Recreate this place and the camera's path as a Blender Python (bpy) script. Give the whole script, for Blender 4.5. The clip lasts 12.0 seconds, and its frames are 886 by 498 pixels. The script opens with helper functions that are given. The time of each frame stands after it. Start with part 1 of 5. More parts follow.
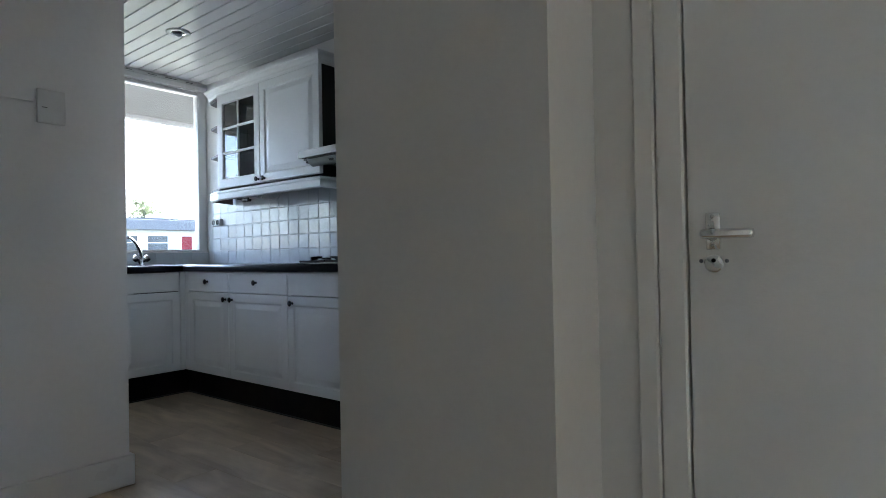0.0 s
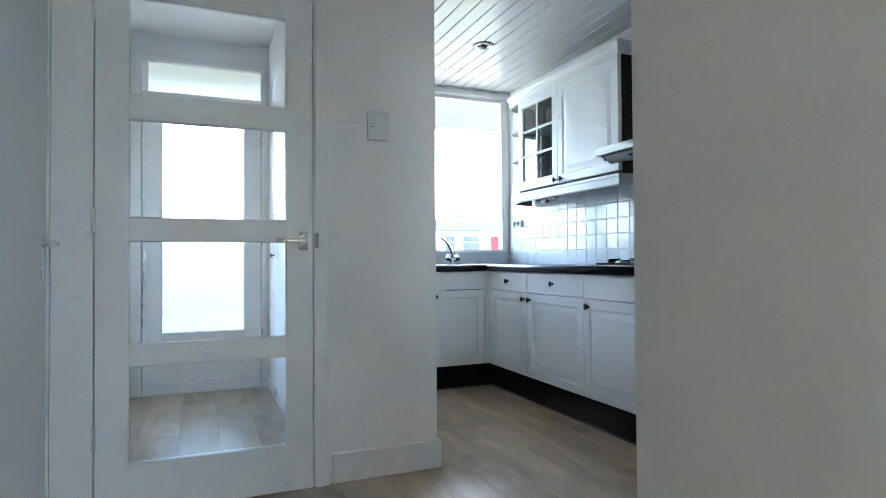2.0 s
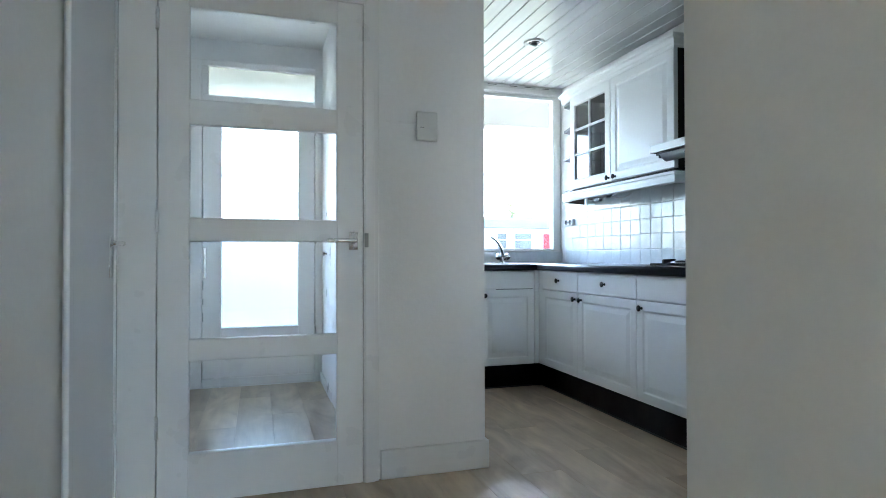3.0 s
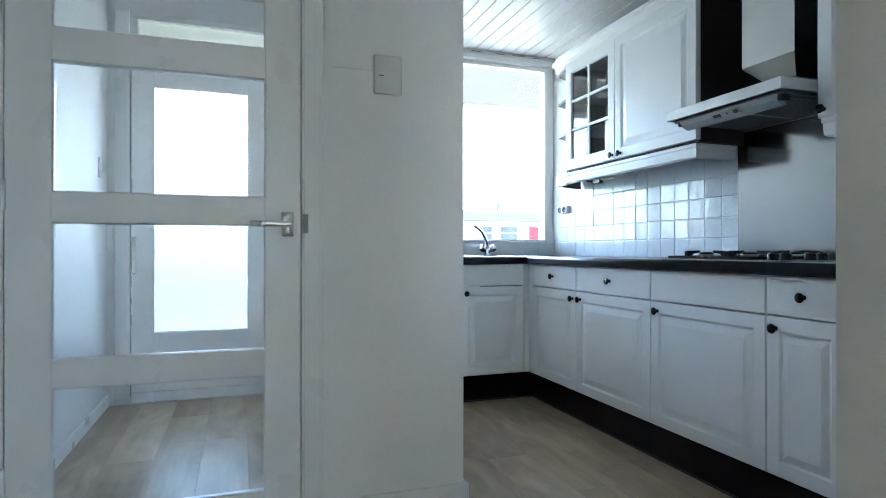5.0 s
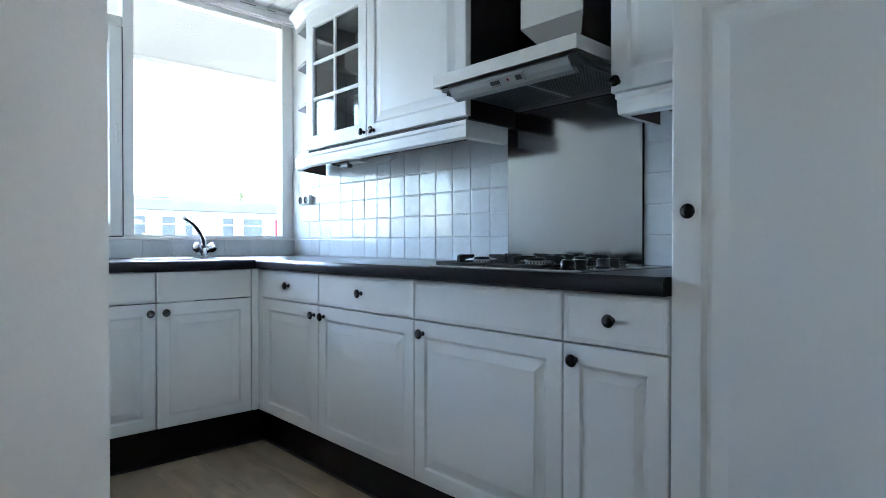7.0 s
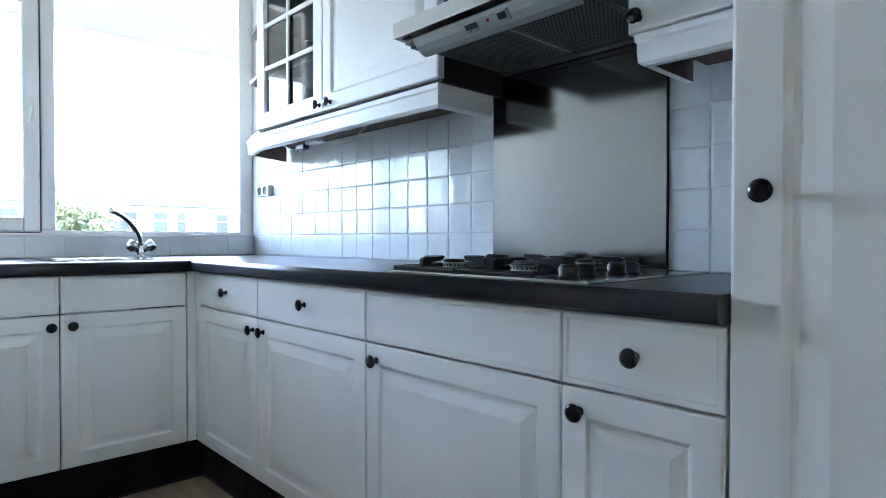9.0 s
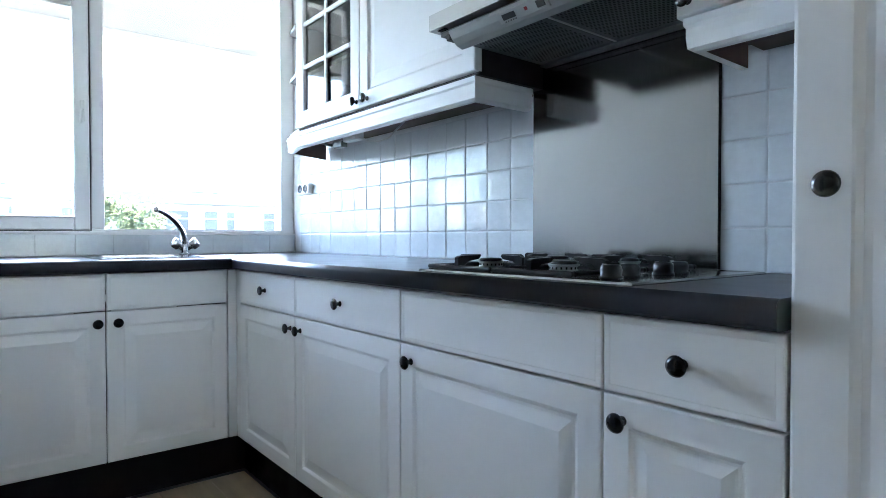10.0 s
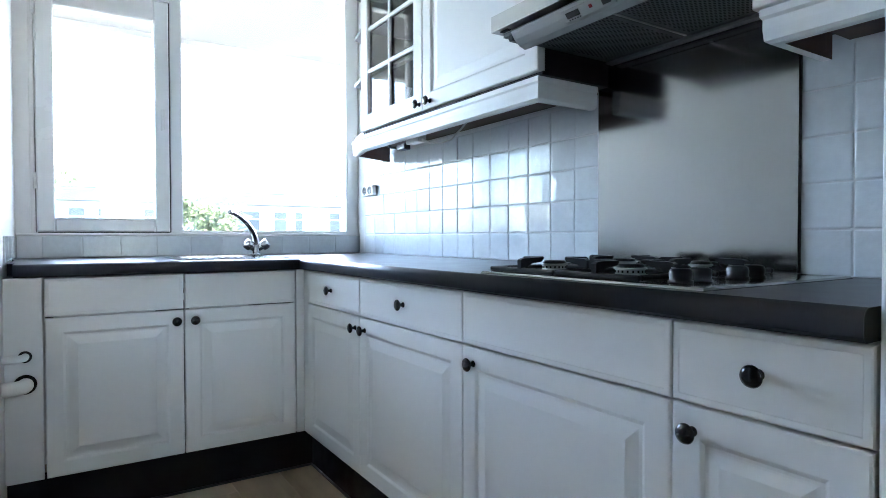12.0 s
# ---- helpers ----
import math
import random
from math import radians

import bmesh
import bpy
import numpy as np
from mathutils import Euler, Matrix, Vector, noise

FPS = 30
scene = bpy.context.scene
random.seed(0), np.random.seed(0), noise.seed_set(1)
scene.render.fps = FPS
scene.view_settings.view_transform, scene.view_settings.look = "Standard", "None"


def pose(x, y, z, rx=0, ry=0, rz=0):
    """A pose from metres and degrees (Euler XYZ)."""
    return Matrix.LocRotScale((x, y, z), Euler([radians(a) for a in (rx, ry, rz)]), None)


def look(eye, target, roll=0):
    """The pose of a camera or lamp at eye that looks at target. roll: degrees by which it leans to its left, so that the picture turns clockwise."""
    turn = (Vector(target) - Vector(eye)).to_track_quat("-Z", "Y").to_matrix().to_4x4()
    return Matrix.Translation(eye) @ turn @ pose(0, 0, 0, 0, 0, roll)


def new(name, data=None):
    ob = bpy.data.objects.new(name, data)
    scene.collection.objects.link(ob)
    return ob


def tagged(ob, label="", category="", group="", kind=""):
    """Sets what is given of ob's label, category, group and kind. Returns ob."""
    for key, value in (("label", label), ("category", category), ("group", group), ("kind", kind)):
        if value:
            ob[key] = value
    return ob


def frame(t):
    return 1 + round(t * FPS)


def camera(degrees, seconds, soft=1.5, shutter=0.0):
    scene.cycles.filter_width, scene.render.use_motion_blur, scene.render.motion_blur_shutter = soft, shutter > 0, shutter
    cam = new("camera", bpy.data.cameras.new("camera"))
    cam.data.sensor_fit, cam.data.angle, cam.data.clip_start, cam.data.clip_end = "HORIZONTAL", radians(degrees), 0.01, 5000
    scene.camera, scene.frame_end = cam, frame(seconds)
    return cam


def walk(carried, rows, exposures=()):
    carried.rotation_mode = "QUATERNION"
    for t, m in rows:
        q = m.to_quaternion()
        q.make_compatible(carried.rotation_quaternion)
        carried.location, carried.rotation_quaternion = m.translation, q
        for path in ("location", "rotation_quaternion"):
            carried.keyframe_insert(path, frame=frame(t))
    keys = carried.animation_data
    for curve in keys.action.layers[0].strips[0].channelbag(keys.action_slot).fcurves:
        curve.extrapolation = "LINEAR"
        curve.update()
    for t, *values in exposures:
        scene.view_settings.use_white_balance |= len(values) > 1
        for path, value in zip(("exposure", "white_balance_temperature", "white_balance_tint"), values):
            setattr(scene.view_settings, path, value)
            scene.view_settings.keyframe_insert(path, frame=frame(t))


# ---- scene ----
cam = camera(74.1, 12.0, soft=0.9)
PATH = [
    (0, (-0.175, 0.398, 0.93), (-1.424, 1.96, 0.953), -1.1),
    (0.5, (-0.23, 0.426, 0.932), (-1.662, 1.822, 0.958), -1.2),
    (1, (-0.269, 0.452, 0.959), (-1.895, 1.616, 0.984), -0.4),
    (1.5, (-0.277, 0.479, 0.95), (-2.034, 1.435, 0.98), -0.4),
    (2, (-0.265, 0.493, 0.944), (-2.111, 1.262, 0.978), -0.4),
    (2.5, (-0.258, 0.503, 0.954), (-2.141, 1.174, 0.982), -0.2),
    (3, (-0.258, 0.507, 0.956), (-2.164, 1.11, 0.981), -0.1),
    (5, (-0.823, 0.755, 0.942), (-2.714, 1.405, 0.945), 0.0),
    (5.5, (-1.02, 0.859, 0.939), (-2.862, 1.636, 0.938), 0.2),
    (6, (-1.207, 0.938, 0.956), (-2.919, 1.973, 0.95), 0.2),
    (6.5, (-1.353, 1.033, 0.954), (-2.891, 2.313, 0.943), 0.1),
    (7, (-1.471, 1.188, 0.977), (-2.931, 2.555, 0.957), -0.0),
    (7.5, (-1.561, 1.324, 0.975), (-2.986, 2.727, 0.957), 0.1),
    (9.5, (-1.774, 1.622, 0.979), (-3.272, 2.947, 0.942), -0.0),
    (10, (-1.776, 1.631, 0.98), (-3.33, 2.889, 0.942), -0.0),
    (10.5, (-1.777, 1.631, 0.984), (-3.375, 2.833, 0.944), -0.0),
    (11, (-1.778, 1.632, 0.985), (-3.412, 2.785, 0.946), -0.0),
    (11.5, (-1.778, 1.631, 0.984), (-3.437, 2.747, 0.946), 0.0),
    (12, (-1.776, 1.631, 0.987), (-3.455, 2.718, 0.947), -0.1),
]
EXPOSURES = [(0.0, 3.93, 5900, 13.5), (0.5, 4.2, 5820, 11.5), (1.0, 4.68, 5780, 10), (2.5, 5.1, 5760, 8.5), (5.0, 5.06, 5660, 7), (6.5, 5.0, 5690, 8.5), (7.5, 5.1, 5720, 9.5), (9.5, 5.3, 5780, 11.5), (12.0, 5.27, 5800, 11)]
walk(cam, [(t, look(eye, target, roll)) for t, eye, target, roll in PATH], EXPOSURES)

# ---- world and sun ----
world = bpy.data.worlds.new("sky")
scene.world = world
world.use_nodes = True
wn = world.node_tree.nodes
sky = wn.new("ShaderNodeTexSky")
sky.sky_type = "NISHITA"
sky.sun_disc = False
sky.sun_elevation = radians(48)
sky.sun_rotation = radians(-63)
sky.air_density = 1.0
sky.dust_density = 1.2
wn["Background"].inputs["Strength"].default_value = 0.12
world.node_tree.links.new(sky.outputs[0], wn["Background"].inputs["Color"])
sun_data = bpy.data.lights.new("sun", "SUN")
sun_data.energy, sun_data.angle, sun_data.color = 3.0, radians(0.6), (1.0, 0.95, 0.88)
sun = new("sun", sun_data)
sun.matrix_world = look((0, 0, 30), Vector((0, 0, 30)) - Vector((-0.60, 0.30, 0.742)))


# ---- materials ----
def mat(name, color, rough=0.5, metal=0.0, spec=0.5, vary=0.0, scale=3.0, fine=0.0, fine_scale=60.0, bump=0.0,
        bump_scale=40.0, coat=0.0, rough_vary=0.0, stretch=(1, 1, 1), rand=0.0):
    """A plain surface with stains at two scales, uneven gloss and fine relief."""
    m = bpy.data.materials.new(name)
    m.use_nodes = True
    nt = m.node_tree
    n, l = nt.nodes, nt.links
    b = n["Principled BSDF"]
    b.inputs["Base Color"].default_value = (*color, 1)
    b.inputs["Roughness"].default_value = rough
    b.inputs["Metallic"].default_value = metal
    b.inputs["Specular IOR Level"].default_value = spec
    b.inputs["Coat Weight"].default_value = coat
    co = n.new("ShaderNodeNewGeometry")
    mp = n.new("ShaderNodeMapping")
    mp.inputs["Scale"].default_value = stretch
    l.new(co.outputs["Position"], mp.inputs["Vector"])

    def tex(sc, detail=4):
        t = n.new("ShaderNodeTexNoise")
        t.inputs["Scale"].default_value = sc
        t.inputs["Detail"].default_value = detail
        l.new(mp.outputs[0], t.inputs["Vector"])
        return t
    value = None
    for amount, sc in ((vary, scale), (fine, fine_scale)):
        if amount:
            r = n.new("ShaderNodeMapRange")
            r.inputs["From Min"].default_value, r.inputs["From Max"].default_value = 0.3, 0.7
            r.inputs["To Min"].default_value, r.inputs["To Max"].default_value = 1 - amount, 1 + amount
            l.new(tex(sc).outputs["Fac"], r.inputs["Value"])
            if value is None:
                value = r.outputs[0]
            else:
                mm = n.new("ShaderNodeMath")
                mm.operation = "MULTIPLY"
                l.new(value, mm.inputs[0])
                l.new(r.outputs[0], mm.inputs[1])
                value = mm.outputs[0]
    if rand:
        oi = n.new("ShaderNodeObjectInfo")
        r = n.new("ShaderNodeMapRange")
        r.inputs["To Min"].default_value, r.inputs["To Max"].default_value = 1 - rand, 1 + rand
        l.new(oi.outputs["Random"], r.inputs["Value"])
        if value is None:
            value = r.outputs[0]
        else:
            mm = n.new("ShaderNodeMath")
            mm.operation = "MULTIPLY"
            l.new(value, mm.inputs[0])
            l.new(r.outputs[0], mm.inputs[1])
            value = mm.outputs[0]
    if value is not None:
        hs = n.new("ShaderNodeHueSaturation")
        hs.inputs["Color"].default_value = (*color, 1)
        l.new(value, hs.inputs["Value"])
        l.new(hs.outputs[0], b.inputs["Base Color"])
    if rough_vary:
        r = n.new("ShaderNodeMapRange")
        r.inputs["From Min"].default_value, r.inputs["From Max"].default_value = 0.3, 0.7
        r.inputs["To Min"].default_value, r.inputs["To Max"].default_value = max(0.02, rough - rough_vary), rough + rough_vary
        l.new(tex(scale * 2.3).outputs["Fac"], r.inputs["Value"])
        l.new(r.outputs[0], b.inputs["Roughness"])
    if bump:
        bp = n.new("ShaderNodeBump")
        bp.inputs["Strength"].default_value = 1.0
        bp.inputs["Distance"].default_value = bump
        l.new(tex(bump_scale).outputs["Fac"], bp.inputs["Height"])
        l.new(bp.outputs[0], b.inputs["Normal"])
    return m


def glass_mat(name, color=(1, 1, 1), rough=0.0):
    m = bpy.data.materials.new(name)
    m.use_nodes = True
    b = m.node_tree.nodes["Principled BSDF"]
    b.inputs["Base Color"].default_value = (*color, 1)
    b.inputs["Roughness"].default_value = rough
    b.inputs["Transmission Weight"].default_value = 1.0
    b.inputs["IOR"].default_value = 1.45
    return m


def wood_floor_mat():
    m = bpy.data.materials.new("oak_laminate")
    m.use_nodes = True
    nt = m.node_tree
    n, l = nt.nodes, nt.links
    b = n["Principled BSDF"]
    co = n.new("ShaderNodeNewGeometry")
    oi = n.new("ShaderNodeObjectInfo")
    sc = n.new("ShaderNodeVectorMath")
    sc.operation = "SCALE"
    sc.inputs[0].default_value = (7.0, 3.0, 5.0)
    l.new(oi.outputs["Random"], sc.inputs["Scale"])
    ad = n.new("ShaderNodeVectorMath")
    l.new(co.outputs["Position"], ad.inputs[0])
    l.new(sc.outputs[0], ad.inputs[1])

    def grain(scale, stretch, detail, dist):
        mp = n.new("ShaderNodeMapping")
        mp.inputs["Scale"].default_value = stretch
        l.new(ad.outputs[0], mp.inputs["Vector"])
        t = n.new("ShaderNodeTexNoise")
        t.inputs["Scale"].default_value = scale
        t.inputs["Detail"].default_value = detail
        t.inputs["Distortion"].default_value = dist
        l.new(mp.outputs[0], t.inputs["Vector"])
        return t
    g1 = grain(4.2, (0.45, 1.3, 1), 5, 1.2)
    g2 = grain(26.0, (0.06, 1.0, 1), 6, 0.3)
    ramp = n.new("ShaderNodeValToRGB")
    ramp.color_ramp.elements[0].position, ramp.color_ramp.elements[0].color = 0.30, (0.29, 0.208, 0.134, 1)
    ramp.color_ramp.elements[1].position, ramp.color_ramp.elements[1].color = 0.68, (0.61, 0.49, 0.345, 1)
    mx = n.new("ShaderNodeMix")
    mx.data_type = "FLOAT"
    mx.inputs["Factor"].default_value = 0.22
    l.new(g1.outputs["Fac"], mx.inputs["A"])
    l.new(g2.outputs["Fac"], mx.inputs["B"])
    l.new(mx.outputs["Result"], ramp.inputs["Fac"])
    hs = n.new("ShaderNodeHueSaturation")
    r = n.new("ShaderNodeMapRange")
    r.inputs["To Min"].default_value, r.inputs["To Max"].default_value = 0.86, 1.12
    l.new(oi.outputs["Random"], r.inputs["Value"])
    l.new(r.outputs[0], hs.inputs["Value"])
    l.new(ramp.outputs[0], hs.inputs["Color"])
    l.new(hs.outputs[0], b.inputs["Base Color"])
    b.inputs["Roughness"].default_value = 0.32
    bp = n.new("ShaderNodeBump")
    bp.inputs["Distance"].default_value = 0.0006
    l.new(g2.outputs["Fac"], bp.inputs["Height"])
    l.new(bp.outputs[0], b.inputs["Normal"])
    return m


def brushed_steel(name, color, rough, stretch):
    """Brushed metal, with a fine grain along one direction."""
    m = mat(name, color, rough, 1.0, vary=0.02, scale=4.0, fine=0.012, fine_scale=200.0, bump=0.00003, bump_scale=320.0, stretch=stretch)
    return m


WALL = mat("white_wall_paint", (0.83, 0.83, 0.82), 0.55, vary=0.018, scale=1.6, fine=0.012, fine_scale=45, bump=0.0006, bump_scale=90)
# white paint as WALL, with the hall's warm light put into the tint
HALLWALL = mat("warm_lit_wall_paint", (0.78, 0.76, 0.71), 0.5, vary=0.035, scale=1.3, fine=0.012, fine_scale=40, bump=0.0006, bump_scale=90)
# walls of the unseen room, warm to tint the light they bounce
LIVING = mat("warm_wall_paint", (0.80, 0.73, 0.62), 0.6, vary=0.03, scale=1.3, bump=0.0006, bump_scale=90)
LACQUER = mat("white_lacquer", (0.80, 0.80, 0.79), 0.3, vary=0.025, scale=2.2, rough_vary=0.04, bump=0.00008, bump_scale=20)
CAB = mat("white_cabinet_foil", (0.85, 0.855, 0.845), 0.33, vary=0.012, scale=3.0, fine=0.006, fine_scale=70, rough_vary=0.03, bump=0.0001, bump_scale=60)
# the insides' lack of light is put into this dark board colour
CAB_IN = mat("unlit_cabinet_inside", (0.045, 0.04, 0.038), 0.6, vary=0.15, scale=6)
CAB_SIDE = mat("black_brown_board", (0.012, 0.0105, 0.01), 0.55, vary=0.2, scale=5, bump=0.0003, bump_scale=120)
# plain grey for screws and lamp; on the white shelves it stands for shade
GREY_SHADE = mat("grey_and_shelf_shade", (0.16, 0.165, 0.18), 0.5, vary=0.08, scale=9)
DOORPAINT = mat("white_gloss_door_paint", (0.78, 0.78, 0.77), 0.2, vary=0.015, scale=1.5)
CHIP = mat("red_brown_board", (0.10, 0.055, 0.042), 0.6, vary=0.15, scale=12)
PLINTH = mat("black_plinth", (0.007, 0.0068, 0.0075), 0.5, spec=0.2, vary=0.25, scale=5, fine=0.1, fine_scale=60, rough_vary=0.1)
COUNTER = mat("dark_worktop", (0.0115, 0.0118, 0.019), 0.33, spec=0.42, vary=0.08, scale=5, fine=0.10, fine_scale=160, rough_vary=0.02, bump=0.00004, bump_scale=200)
KNOB = mat("black_knob", (0.008, 0.008, 0.009), 0.16, vary=0.1, scale=20)
STEEL = brushed_steel("brushed_steel", (0.30, 0.305, 0.298), 0.14, (1, 1, 0.04))
HOODSTEEL = brushed_steel("hood_steel", (0.55, 0.55, 0.535), 0.30, (0.05, 1, 1))
CHROME = mat("chrome", (0.72, 0.73, 0.75), 0.09, 1.0, vary=0.04, scale=15, rough_vary=0.03)
ALU = mat("satin_aluminium", (0.82, 0.82, 0.81), 0.24, 1.0, vary=0.04, scale=12, rough_vary=0.05)
IRON = mat("black_enamel", (0.007, 0.007, 0.008), 0.3, spec=0.32, vary=0.2, scale=18, bump=0.0003, bump_scale=150)
GREYPL = mat("grey_hood_plastic", (0.36, 0.37, 0.36), 0.42, vary=0.05, scale=8)
PERF = mat("hood_filter_metal", (0.17, 0.17, 0.17), 0.5, 0.8, vary=0.15, scale=9)
HOLE = mat("black_hole", (0.006, 0.006, 0.006), 0.7, vary=0.1, scale=10)
TILE = mat("white_glazed_tile", (0.64, 0.675, 0.695), 0.065, spec=0.36, vary=0.05, scale=7, fine=0.03, fine_scale=50, rough_vary=0.03, bump=0.0011, bump_scale=45, rand=0.06)
GROUT = mat("grey_grout", (0.66, 0.67, 0.68), 0.85, vary=0.08, scale=12, bump=0.0008, bump_scale=200)
PLASTIC = mat("white_plastic", (0.74, 0.74, 0.72), 0.35, vary=0.03, scale=10)
OLDPLASTIC = mat("grey_white_plastic", (0.66, 0.66, 0.65), 0.4, vary=0.04, scale=10)
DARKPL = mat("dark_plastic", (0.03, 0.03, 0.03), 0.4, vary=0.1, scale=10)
RED = mat("red_paint", (0.20, 0.008, 0.012), 0.6, vary=0.08, scale=2)
GLASS = glass_mat("clear_glass")
DARKGLASS = glass_mat("cabinet_glass", (0.62, 0.66, 0.68))
FROST = glass_mat("frosted_glass", (0.165, 0.215, 0.233), 0.55)
TRANSOM = glass_mat("cream_frosted_glass", (0.25, 0.26, 0.245), 0.6)
MILKY = glass_mat("milky_glass", (0.95, 0.97, 0.98), 0.3)
CEIL = mat("white_ceiling_lacquer", (0.80, 0.80, 0.80), 0.2, vary=0.03, scale=2, rough_vary=0.05, bump=0.0006, bump_scale=14)
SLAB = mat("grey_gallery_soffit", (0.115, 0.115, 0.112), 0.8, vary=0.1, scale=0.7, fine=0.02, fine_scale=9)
PAVING = mat("pale_gallery_paving", (0.42, 0.415, 0.40), 0.8, vary=0.1, scale=1.2, fine=0.05, fine_scale=25, bump=0.002, bump_scale=30)
CONCRETE = mat("painted_concrete", (0.30, 0.30, 0.295), 0.8, vary=0.1, scale=1.2, fine=0.05, fine_scale=25, bump=0.002, bump_scale=30)
FACADE = mat("pale_render", (0.55, 0.54, 0.52), 0.85, vary=0.08, scale=0.6, fine=0.04, fine_scale=8)
FASCIA = mat("grey_fascia", (0.155, 0.152, 0.158), 0.6, vary=0.1, scale=0.8)
ROOF = mat("grey_roof", (0.12, 0.12, 0.12), 0.9, vary=0.15, scale=0.5)
DARKWIN = mat("dark_window_pane", (0.11, 0.108, 0.102), 0.6, spec=0.1, vary=0.2, scale=0.7)
GRASS = mat("grass_ground", (0.082, 0.090, 0.055), 0.95, vary=0.3, scale=0.4, fine=0.2, fine_scale=5)
BARK = mat("bark", (0.10, 0.075, 0.055), 0.9, vary=0.3, scale=6, bump=0.01, bump_scale=12)
LEAF = mat("leaf", (0.085, 0.10, 0.055), 0.55, vary=0.35, scale=0.9, fine=0.2, fine_scale=6)
thin = LEAF.node_tree.nodes.new("ShaderNodeBsdfTranslucent")
thin.inputs["Color"].default_value = (0.12, 0.14, 0.07, 1)
both = LEAF.node_tree.nodes.new("ShaderNodeMixShader")
both.inputs[0].default_value = 0.5
LEAF.node_tree.links.new(LEAF.node_tree.nodes["Principled BSDF"].outputs[0], both.inputs[1])
LEAF.node_tree.links.new(thin.outputs[0], both.inputs[2])
LEAF.node_tree.links.new(both.outputs[0], LEAF.node_tree.nodes["Material Output"].inputs["Surface"])
FLOOR = wood_floor_mat()


# ---- mesh helpers ----
def box(bm, x0, x1, y0, y1, z0, z1, bevel=0.0, seg=1):
    """A box, with bevelled edges where bevel is given."""
    res = bmesh.ops.create_cube(bm, size=1.0)
    vs = res["verts"]
    for v in vs:
        v.co = Vector(((x0 + x1) / 2 + v.co.x * (x1 - x0), (y0 + y1) / 2 + v.co.y * (y1 - y0), (z0 + z1) / 2 + v.co.z * (z1 - z0)))
    if bevel:
        es = list({e for v in vs for e in v.link_edges})
        made = bmesh.ops.bevel(bm, geom=es, offset=bevel, segments=seg, affect="EDGES", profile=0.5)
        if seg > 1:
            for f in made["faces"]:
                f.smooth = True
    return bm


def boxm(*args, bevel=0.0, seg=1):
    return box(bmesh.new(), *args, bevel=bevel, seg=seg)


def rings(bm, u0, u1, v0, v1, steps, hole=False):
    """Nested rectangles in the plane u, v, each (inset, height w), joined by faces: a moulded board, or with hole a moulded frame."""
    loops = []
    for inset, w in steps:
        loops.append([bm.verts.new(c) for c in ((u0 + inset, v0 + inset, w), (u1 - inset, v0 + inset, w), (u1 - inset, v1 - inset, w), (u0 + inset, v1 - inset, w))])
    for a, b in zip(loops, loops[1:]):
        for i in range(4):
            j = (i + 1) % 4
            bm.faces.new((a[i], a[j], b[j], b[i]))
    if hole:
        for i in range(4):
            j = (i + 1) % 4
            bm.faces.new((loops[-1][i], loops[-1][j], loops[0][j], loops[0][i]))
    else:
        bm.faces.new(loops[-1])
        bm.faces.new(loops[0][::-1])
    bmesh.ops.recalc_face_normals(bm, faces=bm.faces)
    return bm


def lathe(bm, profile, m, n=24):
    """A turned shape from (radius, height) pairs, set by the matrix m."""
    prev = None
    for r, h in profile:
        ring = [bm.verts.new(m @ Vector((r * math.cos(2 * math.pi * i / n), r * math.sin(2 * math.pi * i / n), h))) for i in range(n)] if r > 1e-6 else [bm.verts.new(m @ Vector((0, 0, h)))]
        if prev is not None:
            for i in range(n):
                j = (i + 1) % n
                a, b, c, d = prev[i % len(prev)], prev[j % len(prev)], ring[j % len(ring)], ring[i % len(ring)]
                f = list(dict.fromkeys((a, b, c, d)))
                if len(f) > 2:
                    bm.faces.new(f)
        prev = ring
    for f in bm.faces:
        f.smooth = True
    bmesh.ops.recalc_face_normals(bm, faces=bm.faces)
    return bm


def tube(bm, pts, radii, n=14, cap=True):
    """A round bar along points."""
    pts = [Vector(p) for p in pts]
    if not isinstance(radii, (list, tuple)):
        radii = [radii] * len(pts)
    up = Vector((0.3, 0.2, 1)).normalized()
    prev, first = None, None
    for k, p in enumerate(pts):
        d = (pts[min(k + 1, len(pts) - 1)] - pts[max(k - 1, 0)]).normalized()
        if abs(d.dot(up)) > 0.97:
            up = Vector((1, 0.1, 0)).normalized()
        a = d.cross(up).normalized()
        b = d.cross(a)
        ring = [bm.verts.new(p + radii[k] * (a * math.cos(2 * math.pi * i / n) + b * math.sin(2 * math.pi * i / n))) for i in range(n)]
        if prev:
            for i in range(n):
                f = bm.faces.new((prev[i], prev[(i + 1) % n], ring[(i + 1) % n], ring[i]))
                f.smooth = True
        else:
            first = ring
        prev = ring
    if cap:
        bm.faces.new(first[::-1])
        bm.faces.new(prev)
    bmesh.ops.recalc_face_normals(bm, faces=bm.faces)
    return bm


def arc(c, a, b, r, t0, t1, n=8):
    """Points on an arc round c in the plane of the unit vectors a, b."""
    c, a, b = Vector(c), Vector(a), Vector(b)
    return [c + r * (a * math.cos(radians(t0 + (t1 - t0) * i / n)) + b * math.sin(radians(t0 + (t1 - t0) * i / n))) for i in range(n + 1)]


